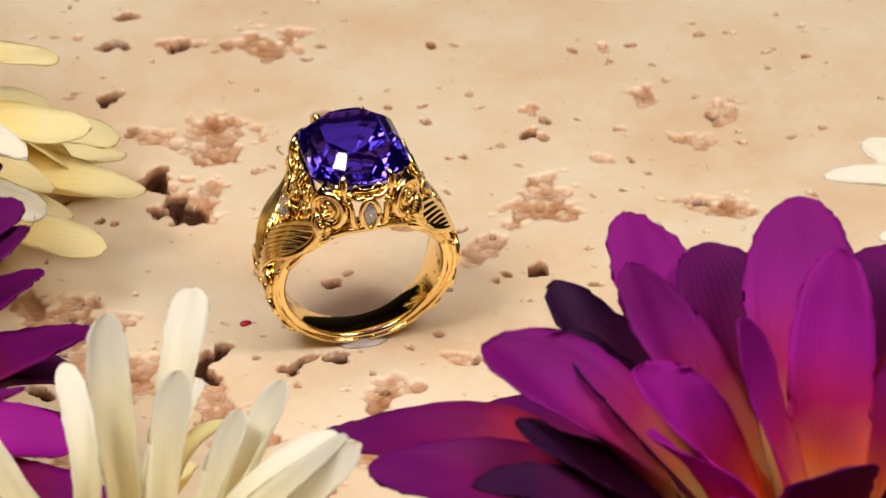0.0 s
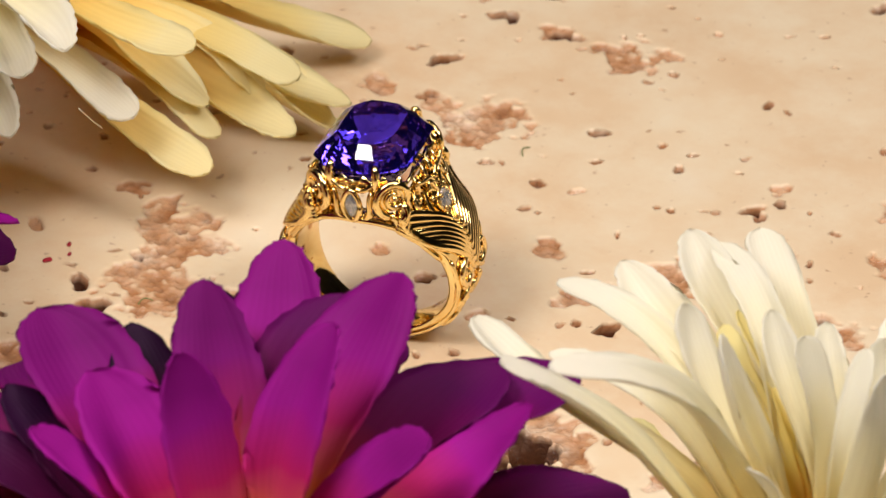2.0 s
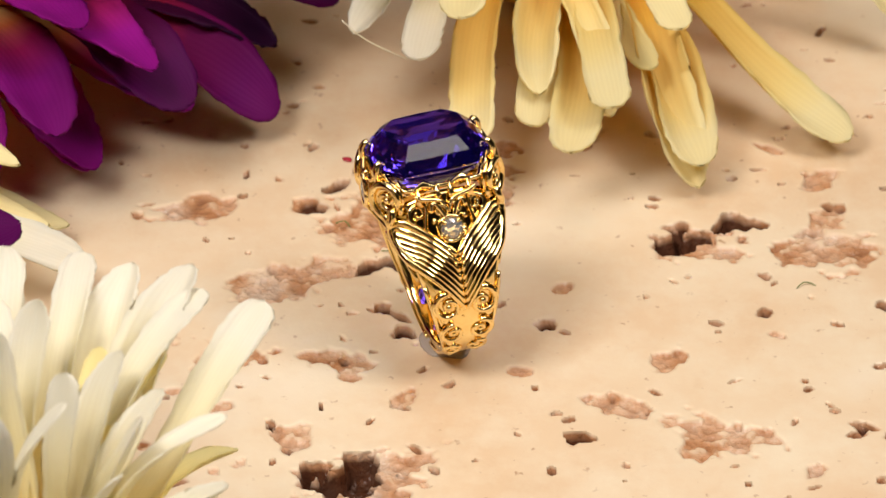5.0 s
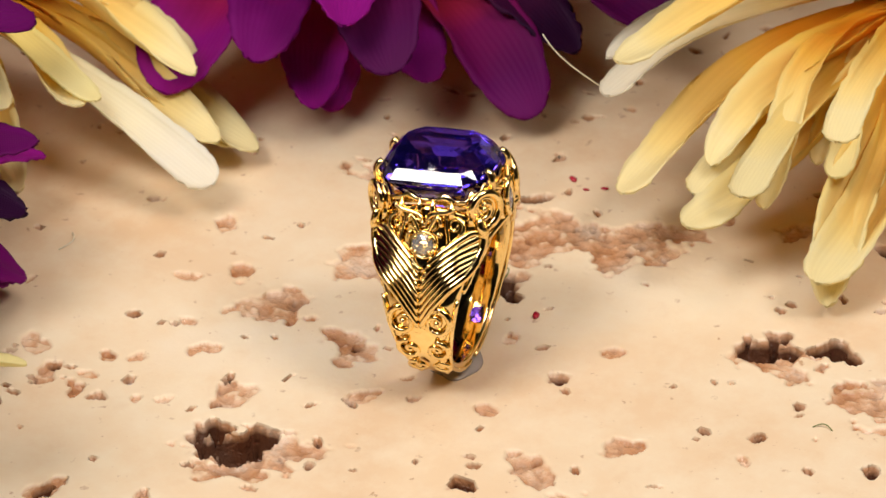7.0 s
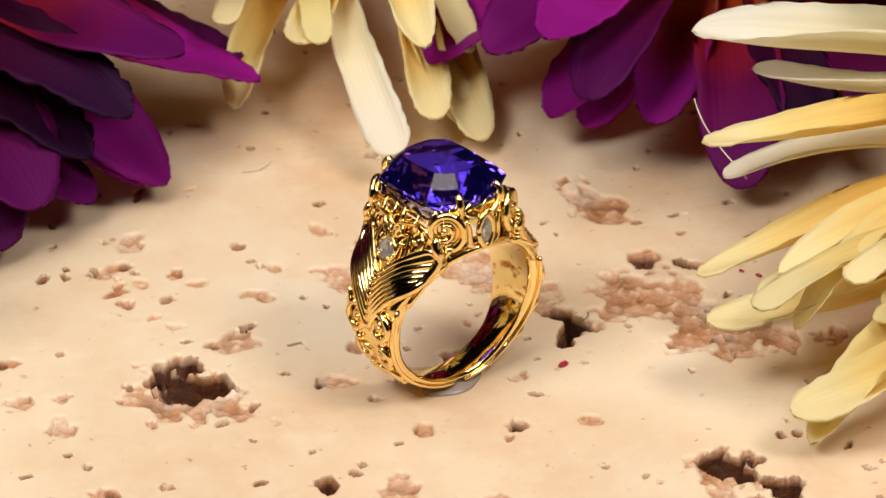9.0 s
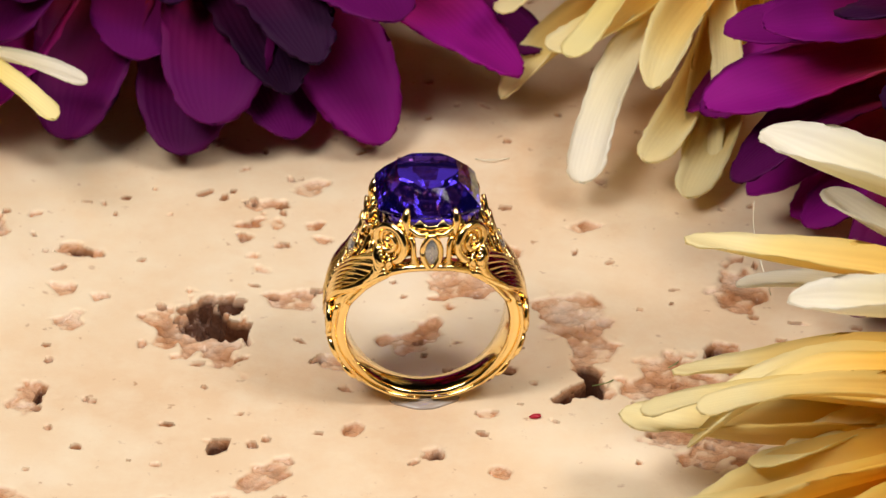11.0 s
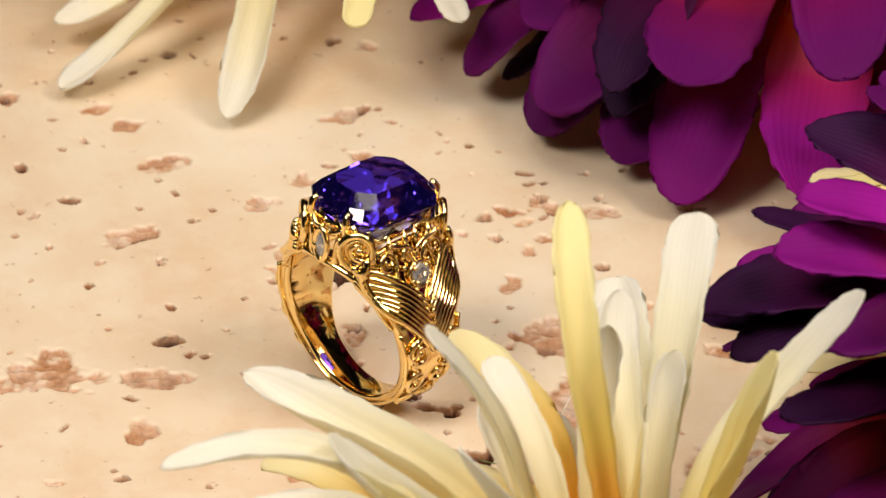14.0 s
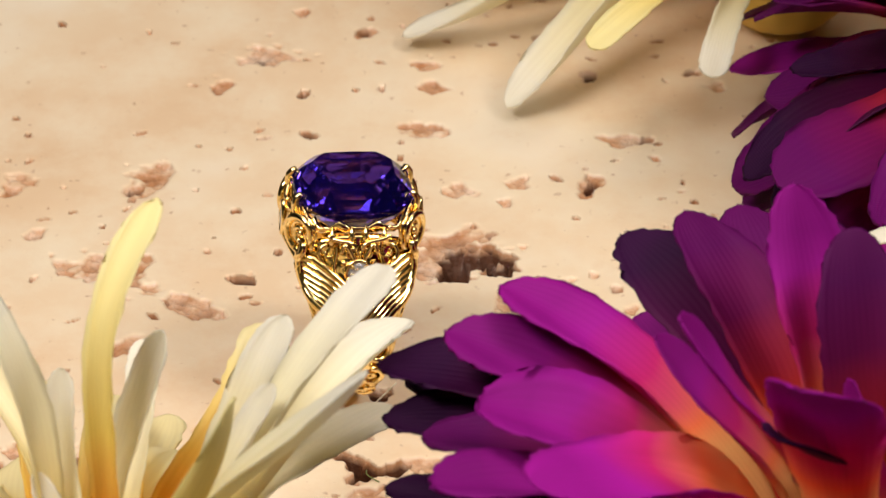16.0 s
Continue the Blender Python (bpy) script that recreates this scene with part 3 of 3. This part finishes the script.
    for side in (-1, 1):
        # round stone on the shoulder with its heart-shaped frame
        at = on_outside(138, 0, 0.15, side)
        nrm = Vector((side * 0.86, 0, 0.30))
        bm = brilliant_mesh(1.3)
        bm.transform(aim_z(at + nrm * 0.25, nrm))
        part("shoulder_gem", bm, DIAMOND, root, "small round white stone", smooth=False)
        bm = bmesh.new()
        m = aim_z(at, nrm)
        ux, uy = (m.to_3x3() @ Vector((1, 0, 0))), (m.to_3x3() @ Vector((0, 1, 0)))
        tube(bm, [at + nrm * 0.2 + ux * 1.42 * math.cos(a) + uy * 1.42 * math.sin(a) for a in (2 * math.pi * k / 24 for k in range(25))], 0.24, 6)
        for k in range(4):
            a = math.pi / 4 + k * math.pi / 2
            blob(bm, at + nrm * 0.5 + ux * 1.1 * math.cos(a) + uy * 1.1 * math.sin(a), 0.26, 0.26, 0.26, 8, 5)
        part("shoulder_bezel", bm, GOLD, root)
        bm = bmesh.new()
        for h in (-1, 1):
            tube(bm, [at + nrm * 0.15 + uy * (1.2 + 1.9 * math.sin(f * 2.6)) + ux * h * (0.1 + 1.9 * math.sin(f * 1.2 + 0.15)) for f in (k / 14 for k in range(15))], 0.27, 6)
            tube(bm, spiral(at + uy * 2.1 + ux * h * 0.85, ux * h, uy, 0.75, 0.2, 200, -1.1, 16), 0.2, 6)
            tube(bm, bez(at + uy * 2.6 + ux * h * 0.3, at + uy * 3.9 + ux * h * 0.6, at + uy * 3.2 + ux * h * 2.6, at + uy * 4.2 + ux * h * 3.4), 0.28, 6)
        part("heart_scroll", bm, GOLD, root)

        for front in (-1, 1):
            # feathered wing: ridges that run from the scroll over the shoulder to the chevron
            for k in range(-2, 6):
                a0 = 99 + 4.6 * k
                pts = []
                for i in range(13):
                    v = 0.02 + 0.90 * i / 12
                    pts.append(on_outside(min(a0 + 33 * v, 149), front * v, 0.10, side))
                last = pts[-1]
                end = Vector((side * (4.9 + 0.08 * k), front * (6.2 - 0.06 * k), 19.0 + 0.42 * k))
                pts += bez(last, last + (last - pts[-2]) * 2.5, end + Vector((side * 1.4, front * -0.1, -0.7)), end, 9)[1:]
                bm = bmesh.new()
                tube(bm, pts, lambda f: 0.22 + 0.29 * math.sin(min(1, f * 1.1 + 0.1) * math.pi * 0.7), 8)
                part("wing_feather", bm, GOLD, root)
            # the volute on the cut corner beside the gem, turned outwards
            c = Vector((side * 4.55, front * 6.05, 21.9))
            across, rise = Vector((-side * 0.80, front * 0.60, 0)), Vector((0, 0, 1))
            face = Vector((side * 0.60, front * 0.80, 0))
            bm = bmesh.new()
            tube(bm, spiral(c, across, rise, 2.35, 0.45, -75, 1.55, 40), lambda f: 0.50 - 0.22 * f, 8)
            blob(bm, c + face * 0.1, 0.42, 0.42, 0.42)
            part("volute", bm, GOLD, root)
            bm = bmesh.new()
            tube(bm, spiral(c - face * 0.15, across, rise, 1.6, 0.85, -60, 0.8, 24), 0.28, 6)
            part("inner_volute", bm, GOLD, root)
            bm = bmesh.new()
            bmesh.ops.create_uvsphere(bm, u_segments=16, v_segments=8, radius=1.0, matrix=aim_z(c - face * 0.55, face) @ Matrix.Diagonal((1.9 * MM, 2.0 * MM, 0.45 * MM, 1)))
            part("volute_backing", bm, GOLD, root)
            bm = bmesh.new()
            tube(bm, bez(c + across * 0.6 - rise * 2.15, c - rise * 2.9 - across * 0.5, on_flank(134, 0.1, front, 0.3, side), on_flank(112, 0.3, front, 0.1, side)), lambda f: 0.50 - 0.22 * f, 8)
            part("volute_stem", bm, GOLD, root)
            # leaves and small scrolls between the shoulder stone and the seat
            bm = bmesh.new()
            c3 = on_outside(149, front * 0.52, 0.0, side)
            du = (on_outside(151, 0, 0, side) - on_outside(147, 0, 0, side)).normalized()
            tube(bm, spiral(c3, du, Vector((0, front, 0)), 1.15, 0.25, 160, -1.3, 20), lambda f: 0.30 - 0.1 * f, 6)
            tube(bm, bez(on_outside(134, front * 0.36, 0.1, side), on_outside(142, front * 0.62, 0.2, side), on_outside(146, front * 0.25, 0.25, side), on_outside(155, front * 0.42, 0.2, side)), 0.27, 6)
            for v in (0.12, 0.45, 0.78):
                b = on_outside(152, front * v, 0.0, side)
                tube(bm, [b, b + du * 1.0 + Vector((side * 0.35, 0, 0)), b + du * 2.0 + Vector((side * 0.3, 0, 0.2))], lambda f: 0.62 * (1 - f) + 0.06, 6)
            for v in (0.28, 0.62):
                blob(bm, on_outside(143, front * v, 0.2, side), 0.34, 0.34, 0.34, 8, 6)
            part("leaf_scroll", bm, GOLD, root)
            # lower scrolls and beads down the shank
            bm = bmesh.new()
            for a, s in ((93, 1.15), (72, 1.0), (53, 0.85)):
                w = eased(a, HALF)
                du = (on_outside(a + 2, 0, 0, side) - on_outside(a - 2, 0, 0, side)).normalized()
                dv = Vector((0, front, 0))
                c2 = on_outside(a, front * 0.52, 0.02, side)
                tube(bm, spiral(c2, du, dv, 1.55 * s, 0.3 * s, 0, 1.35, 22), lambda f: (0.36 - 0.14 * f) * s, 6)
                blob(bm, c2, 0.34 * s, 0.34 * s, 0.34 * s, 8, 6)
                blob(bm, on_outside(a - 8, front * 0.72, 0.05, side), 0.5 * s, 0.45 * s, 0.5 * s, 8, 6)
            part("shank_scroll", bm, GOLD, root)
            bm = bmesh.new()
            tube(bm, [on_flank(a, 0.9, front, 0.0, side) for a in range(4, 112, 4)], 0.26, 6)
            part("rail", bm, GOLD, root)
            # beaded edge up the shoulder
            bm = bmesh.new()
            for k in range(9):
                p = on_outside(118 + 4.2 * k, front * 0.10, 0.25, side) + Vector((0, front * 0.17 * k, 0))
                blob(bm, p, 0.24, 0.24, 0.24, 8, 5)
            part("beading", bm, GOLD, root)

    bm = bmesh.new()
    blob(bm, (0, 0, 0), 3.6, 2.9, 0.7, 28, 12)
    for v in bm.verts:
        v.co.z = max(v.co.z, 0.0) - 0.0
        v.co.x *= 1 + 0.12 * math.sin(5 * math.atan2(v.co.y, v.co.x))
    ob = part("putty_dab", bm, PUTTY)
    ob.matrix_world = pose(-4.17 * MM, 5.76 * MM, 0.0, 0, 0, 14.3)
    TURNED.append(tagged(ob, "small grey translucent putty dab under the ring", "putty"))


ring()


# ---- the silk flowers ----
def petal_mesh(name, width, widest, cup, arch, seed, nu=12, nv=8, fray=0.008, neck=0.3, curl=0.0, point=2.3, sway=0.012):
    """A petal of length 1 along x, base at the origin; it arches upwards and is cupped across."""
    rnd = random.Random(seed)
    ph = [rnd.uniform(0, 6.28) for _ in range(4)]
    bm = bmesh.new()
    uvl = bm.loops.layers.uv.new("UVMap")
    grid, uvs = [], {}
    for side in (0, 1):
        rows = []
        for i in range(nu + 1):
            u = i / nu
            u = 1 - (1 - u) ** 2.0
            if u < widest:
                f = u / widest
                w = width * (neck + (1 - neck) * f * f * (3 - 2 * f))
            else:
                w = width * max(0.06, math.sqrt(max(0.0, 1 - ((u - widest) / (1 - widest)) ** point)))
            row = []
            for k in range(nv + 1):
                v = 2 * k / nv - 1
                x = u + (fray * rnd.uniform(-1.2, 0.6) if i == nu else 0.0) - 0.02 * (1 - (1 - v * v) ** 0.5) * max(0.0, u - 0.9)
                y = v * w + sway * (math.sin(5 * u + ph[0]) - math.sin(ph[0]) * (1 - u) - math.sin(5 + ph[0]) * u) + fray * rnd.uniform(-1, 1) * (abs(v) > 0.9)
                z = arch * 4 * u * (1 - u) + cup * w * (v * v - 0.3) * math.sin(math.pi * min(1, u * 0.9 + 0.05)) + 0.10 * w * math.sin(3 * v + 6 * u + ph[1]) * u
                z += 0.16 * w * math.sin(9 * u + ph[2] + 2 * v) * v * v - side * 0.006 + curl * (max(0.0, u - 0.6) ** 2 - 0.16 * u)
                p = bm.verts.new((x, y, z))
                uvs[p] = (u, v * 0.5 + 0.5)
                row.append(p)
            rows.append(row)
        grid.append(rows)
    top, low = grid
    for i in range(nu):
        for k in range(nv):
            bm.faces.new((top[i][k], top[i + 1][k], top[i + 1][k + 1], top[i][k + 1]))
            bm.faces.new((low[i][k], low[i][k + 1], low[i + 1][k + 1], low[i + 1][k]))
    rim = lambda g: [g[i][0] for i in range(nu + 1)] + g[nu][1:] + [g[i][nv] for i in range(nu - 1, -1, -1)] + g[0][nv - 1:0:-1]
    a, b = rim(top), rim(low)
    for i in range(len(a)):
        k = (i + 1) % len(a)
        bm.faces.new((a[i], b[i], b[k], a[k]))
    for f in bm.faces:
        for l in f.loops:
            l[uvl].uv = uvs[l.vert]
    bmesh.ops.recalc_face_normals(bm, faces=bm.faces)
    me = bpy.data.meshes.new(name)
    bm.to_mesh(me)
    bm.free()
    me.shade_smooth()
    return me


def coloured(me, mat):
    me.materials.append(mat)
    return me


BROAD = [coloured(petal_mesh("petal", 0.108 + 0.012 * (s % 3), (0.76, 0.68, 0.80, 0.70, 0.74)[s], 0.40 + 0.14 * (s % 3), 0.05 + 0.025 * s, 40 + s, 30, 10, 0.007, 0.36, (-0.5, 0.3, -0.2, 0.5, 0.2)[s], (2.3, 1.9, 2.6, 1.8, 2.2)[s]), PURPLE) for s in range(5)]
SHADE = [coloured(petal_mesh("petal", 0.112 + 0.012 * (s % 3), 0.76, 0.42, 0.08 + 0.03 * s, 50 + s, 30, 10, 0.007, 0.34, (-0.4, 0.4, 0.0)[s]), DEEP) for s in range(3)]
PLUM = [coloured(petal_mesh("petal", 0.108, 0.74, 0.55, 0.10, 60 + s, 30, 10, 0.009, 0.32, (-0.4, 0.3)[s], 1.9), DARK) for s in range(2)]


def straps(mat, wide, seed):
    """Blunt, gutter-shaped strap petals that sway a little along their length."""
    return [coloured(petal_mesh("petal", wide * (1.0, 1.15, 0.9, 1.25, 1.05)[s], (0.93, 0.86, 0.90, 0.80, 0.88)[s], (0.7, 1.3, 1.0, 1.5, 0.8)[s], 0.02 + 0.03 * s, seed + s, 30, 8, 0.004, 0.6, (-0.4, 0.5, -0.9, 0.2, 0.8)[s], (3.0, 2.4, 2.8, 2.2, 2.6)[s], (0.02, 0.035, 0.03, 0.04, 0.025)[s]), mat) for s in range(5)]


STRAP, SOFT, GILT = straps(CREAM, 0.053, 80), straps(BUTTER, 0.050, 110), straps(YELLOW, 0.046, 140)


def petal(flower, mesh, base, tip, roll=0.0, wide=1.0):
    """Lay a petal from base to tip (millimetres, in the flower's space), its hollow side turned up and inwards."""
    base, tip = Vector(base), Vector(tip)
    x = tip - base
    length = x.length
    x.normalize()
    out = Vector((tip.x, tip.y, 0)).normalized()
    z = (Vector((0, 0, 1)) * 1.0 - out * 0.9 if x.z > 0.45 else Vector((0, 0, 1)))
    z = (z - x * z.dot(x)).normalized()
    y = z.cross(x)
    m = Matrix((x, y, z)).transposed().to_4x4()
    ob = new("petal", mesh)
    ob.parent = flower
    ob.matrix_basis = Matrix.Translation(base * MM) @ m @ pose(0, 0, 0, roll) @ Matrix.Diagonal((length * MM, length * MM * wide, length * MM, 1))
    return ob


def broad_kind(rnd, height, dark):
    """The lower petals of the purple blooms are darker, by dye and by painted-in shade; dark is the share of plum ones.
    """
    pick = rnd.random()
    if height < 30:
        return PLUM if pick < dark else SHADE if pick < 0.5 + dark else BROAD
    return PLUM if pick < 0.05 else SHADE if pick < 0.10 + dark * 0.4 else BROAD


CENTRES = ((41, -82), (-27, -86), (-70, -54), (-83, 20), (80, -38))


def strap_kind(rnd, height, warm):
    """Spider petals: cream above, buttery below where warm is high, partly shade painted in, some yellow ones among
    them.
    """
    pick = rnd.random()
    if pick < 0.06 + 0.12 * warm:
        return GILT
    return SOFT if pick < 0.2 + 0.75 * warm * (1.0 if height < 28 else 0.25) else STRAP


KINDS = {"plum": PLUM, "deep": SHADE, "bright": BROAD, "yellow": GILT, "white": STRAP}


def flower(name, x, y, spin, label, whorls, broad, tone, tips, seed, skip):
    """whorls: (count, base radius, base height, tip radius, tip height, jitter). tips: known petal ends over the slab,
    some with their silk.
    """
    rnd = random.Random(seed)
    root = thing(name, x, y, 0.0, 0.0, label, "silk flower", "silk flowers round the ring")
    bm = bmesh.new()
    blob(bm, (0, 0, 8), 9, 9, 8, 16, 9)
    part("heart", bm, WINE if broad else STRAW, root, "wine red moulded heart" if broad else "straw yellow moulded heart")
    pick = broad_kind if broad else strap_kind
    taken = []
    for tip in tips:
        tx, ty, tz = tip[:3]
        dx, dy = tx - x, ty - y
        a = math.atan2(dy, dx)
        taken.append((a, tz))
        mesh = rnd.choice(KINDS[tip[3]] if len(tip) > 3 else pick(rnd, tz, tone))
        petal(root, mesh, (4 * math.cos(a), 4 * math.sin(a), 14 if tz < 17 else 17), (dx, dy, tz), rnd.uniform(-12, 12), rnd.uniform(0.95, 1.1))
    for w, (count, br, bz, tr, tz, jit) in enumerate(whorls):
        for k in range(count):
            a = 2 * math.pi * (k + rnd.uniform(-0.3, 0.3)) / count + spin + w * 1.1
            if any(abs((a - b + math.pi) % (2 * math.pi) - math.pi) < skip and abs(tz - c) < 15 for b, c in taken):
                continue
            r, h = tr * rnd.uniform(1 - jit, 1 + jit), max(2.0, tz * rnd.uniform(1 - jit, 1 + jit))
            # petals do not push into the blooms next to them
            if h < 36 and any(math.hypot(x + r * math.cos(a) - u, y + r * math.sin(a) - v) < (30 if broad else 46) for u, v in CENTRES if (u, v) != (x, y)):
                continue
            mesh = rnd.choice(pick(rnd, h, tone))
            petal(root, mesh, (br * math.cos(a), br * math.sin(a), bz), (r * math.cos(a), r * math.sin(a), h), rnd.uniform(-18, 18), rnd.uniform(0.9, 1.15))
    return root


BROAD_WHORLS = ((16, 5, 12, 47, 8, 0.08), (15, 5, 14, 42, 24, 0.10), (13, 4, 16, 34, 40, 0.10), (9, 4, 17, 18, 46, 0.12))
STRAP_WHORLS = ((18, 5, 11, 46, 5, 0.12), (18, 5, 13, 42, 16, 0.12), (15, 4, 15, 36, 30, 0.12), (12, 4, 16, 22, 40, 0.12), (10, 3, 17, 10, 38, 0.15))

flower("purple_flower", 41, -82, 0.2, "magenta purple silk bloom with orange petal bases", BROAD_WHORLS, True, 0.20,
       ((23, -49, 48, "bright"), (31, -50, 45, "deep"), (40, -53, 52, "bright"), (9, -70, 46, "bright"), (17, -66, 45, "plum"), (16, -52, 42, "plum"), (47, -47, 41, "deep"), (59, -59, 47, "bright"), (-2, -79, 38, "deep"), (43, -68, 55, "bright"), (23, -80, 49, "bright"), (12, -79, 43, "plum"), (33, -79, 54, "bright"), (23, -62, 50, "bright"),
        (-8, -53, 25, "deep"), (26, -39, 35, "deep"), (8, -41, 20, "deep"), (10, -42, 3, "bright"), (16, -37, 16, "plum"), (20, -40, 10, "plum"), (45, -34, 5, "deep"), (45, -39, 3, "plum"), (32, -36, 3, "deep"), (12, -43, 3, "bright"), (57, -33, 7, "bright"), (66, -34, 9, "deep"), (74, -42, 12, "plum"), (51, -37, 21, "deep"), (53, -36, 16, "deep"), (61, -40, 24, "plum"), (38, -38, 14, "deep"), (71, -50, 30, "deep"), (62, -47, 32, "deep"), (34, -41, 20, "plum"), (28, -35, 8, "deep"), (20, -40, 4, "deep"), (-5, -50, 9, "bright"), (-6, -58, 8, "deep"),
        (52, -42, 40, "deep"), (6, -64, 11), (8, -74, 13), (0, -68, 20)), 3, 0.14)
# tone 0.9 paints the shade on this bloom's low petals as butter tan
flower("cream_flower", -27, -86, 0.5, "cream spider-petalled silk bloom, yellow at the heart", STRAP_WHORLS, False, 0.9,
       ((-30, -46, 9), (-28, -40, 2), (-15, -34, 5), (-27, -36, 3), (-22, -38, 6), (-22, -41, 14), (-11, -47, 14), (-19, -59, 46, "white"), (-27, -67, 48, "white"), (-20, -71, 44, "white"), (-14, -75, 42, "white"), (-3, -78, 40, "white"), (-16, -58, 30, "yellow"), (-10, -73, 44, "white"), (-4, -86, 46, "white"), (-31, -71, 45, "white"), (-5, -76, 40, "white"), (-9, -48, 14), (-3, -64, 31), (-20, -50, 30)), 5, 0.18)
flower("purple_flower", -70, -54, 1.0, "magenta purple silk bloom with dark plum outer petals", BROAD_WHORLS, True, 0.14,
       ((-39, -34, 3, "bright"), (-42, -22, 9, "bright"), (-49, -12, 4, "deep"), (-34, -33, 6, "bright"), (-31, -34, 26, "bright"), (-30, -26, 21, "bright"), (-34, -22, 14, "deep"), (-46, -18, 38, "plum"), (-56, -17, 45, "bright"), (-60, -12, 42, "bright"), (-57, -5, 36, "plum"), (-62, -6, 33, "plum"), (-53, -45, 56, "bright"), (-42, -34, 46, "deep"), (-40, -28, 42, "plum"), (-69, -33, 48, "bright"),
        (-80, -17, 46, "bright"), (-80, -36, 57, "bright"), (-96, -48, 60, "bright"), (-80, -6, 20, "deep"), (-73, -11, 38, "deep"), (-70, -7, 30, "plum"), (-92, -14, 45, "bright"), (-101, -24, 52, "bright"), (-37, -39, 44, "deep"), (-59, -51, 55, "deep"), (-67, -4, 10, "deep"), (-36, -29, 30, "bright"), (-28, -37, 14, "bright"), (-36, -44, 44, "deep"), (-53, -7, 33, "plum"), (-72, -52, 46)), 8, 0.14)
flower("cream_flower", -83, 20, 0.9, "cream and yellow spider-petalled silk bloom, petals spread low over stone", STRAP_WHORLS, False, 1.0,
       ((-50, -3, 14, "white"), (-38, 18, 12), (-41, 54, 3), (-33, 36, 2), (-38, 4, 17, "white"), (-32, 10, 9), (-36, 17, 9), (-31, 26, 14), (-28, 21, 10), (-38, 34, 20), (-46, -5, 24, "white"), (-36, 26, 10), (-43, 31, 12), (-46, 27, 11), (-31, 36, 6), (-39, -6, 30, "white"), (-33, 9, 25),
        (-66, 15, 59, "yellow"), (-71, 33, 53, "white"), (-56, 18, 37, "white"), (-55, -6, 46, "white"), (-57, 4, 41, "white"), (-84, -7, 52, "white"), (-88, 5, 51, "yellow"), (-48, 41, 38, "white"), (-69, 60, 45, "white"), (-87, 38, 50, "white"), (-72, 44, 45, "white"), (-67, 25, 40, "white"), (-68, 4, 40, "white"), (-72, 14, 48, "white")), 11, 0.16)
flower("cream_flower", 80, -38, 0.1, "pale cream spider-petalled silk bloom at the edge of the stone", STRAP_WHORLS, False, 0.25,
       ((56, -14, 43, "white"), (39, -40, 40, "white"), (44, -32, 42, "white"), (48, -27, 43, "white"), (52, -21, 45, "white"), (55, -20, 44, "white"), (60, -24, 40, "yellow"), (61, -36, 47, "white"), (64, -63, 55, "white"), (55, -58, 50, "white"), (75, -18, 42, "white"), (84, -18, 40, "white"), (78, -26, 44, "white"), (73, -33, 46, "white"), (49, -41, 40, "white"), (66, -28, 44, "white"), (70, -24, 42, "white"), (80, -33, 47, "white"), (88, -28, 44, "white"), (68, -40, 48, "white"), (62, -30, 42, "yellow"), (86, -40, 50, "white"), (54, -7, 2, "white"), (42, -18, 17, "yellow"), (70, 7, 2)), 14, 0.22)


# ---- chips and threads on the stone ----
def chip(x, y, size, seed):
    rnd = random.Random(seed)
    bm = bmesh.new()
    bmesh.ops.create_icosphere(bm, subdivisions=2, radius=1.0)
    for v in bm.verts:
        v.co = Vector((v.co.x * size * 1.3, v.co.y * size * 0.8, v.co.z * size * 0.45)) * MM * rnd.uniform(0.75, 1.15)
    ob = part("red_chip", bm, RED)
    ob.matrix_world = pose(x * MM, y * MM, size * 0.38 * MM, 0, 0, rnd.uniform(0, 180))
    TURNED.append(tagged(ob, "tiny glossy dark red chip lying on stone", "chip", "red chips"))


chip(-16.9, 8.1, 0.55, 1)
chip(-44.6, -4.1, 0.5, 2)
chip(-44.7, 0.1, 0.35, 3)
chip(-43.4, -1.6, 0.3, 4)


def fibre(name, x, y, z, turn, length, mat, label, lift=0.3, bow=0.25):
    bm = bmesh.new()
    pts = [((f - 0.5) * length, bow * length * math.sin(3.0 * f), lift * math.sin(math.pi * f)) for f in (i / 10 for i in range(11))]
    tube(bm, pts, 0.07, 5)
    ob = part(name, bm, mat)
    ob.matrix_world = pose(x * MM, y * MM, (z + 0.06) * MM, 0, 0, turn)
    TURNED.append(tagged(ob, label, "thread"))


fibre("green_thread", -22.9, 0.0, 0.0, 35, 2.6, MOSS, "short olive green thread lying on the stone")
fibre("green_thread", -13.5, 46.5, 0.0, 100, 2.2, MOSS, "short olive green thread lying on the stone")
fibre("green_thread", -29.9, -5.0, 0.0, 60, 1.8, MOSS, "short olive green thread lying on the stone")
fibre("white_fibre", -2.5, -46.0, 0.0, 10, 4.0, FIBRE, "fine white fibre lying on the stone")


def loose_hair():
    """A frayed thread that stands off a cream petal's tip."""
    bm = bmesh.new()
    tube(bm, bez((-41.5, 3.0, 15.0), (-40.0, 0.0, 17.5), (-38.5, -2.0, 19.0), (-38.6, -4.5, 22.0), 20), 0.07, 5)
    ob = part("loose_thread", bm, FIBRE)
    TURNED.append(tagged(ob, "pale frayed thread curling off a cream petal", "thread"))


loose_hair()


# ---- the turning ----
def motions():
    for ob in TURNED:
        base = ob.matrix_world.copy()
        if ob.animation_data is None:
            walk(ob, [(t, pose(dx * MM, dy * MM, 0, 0, 0, -deg) @ base) for t, deg, dx, dy in TURNS])


motions()
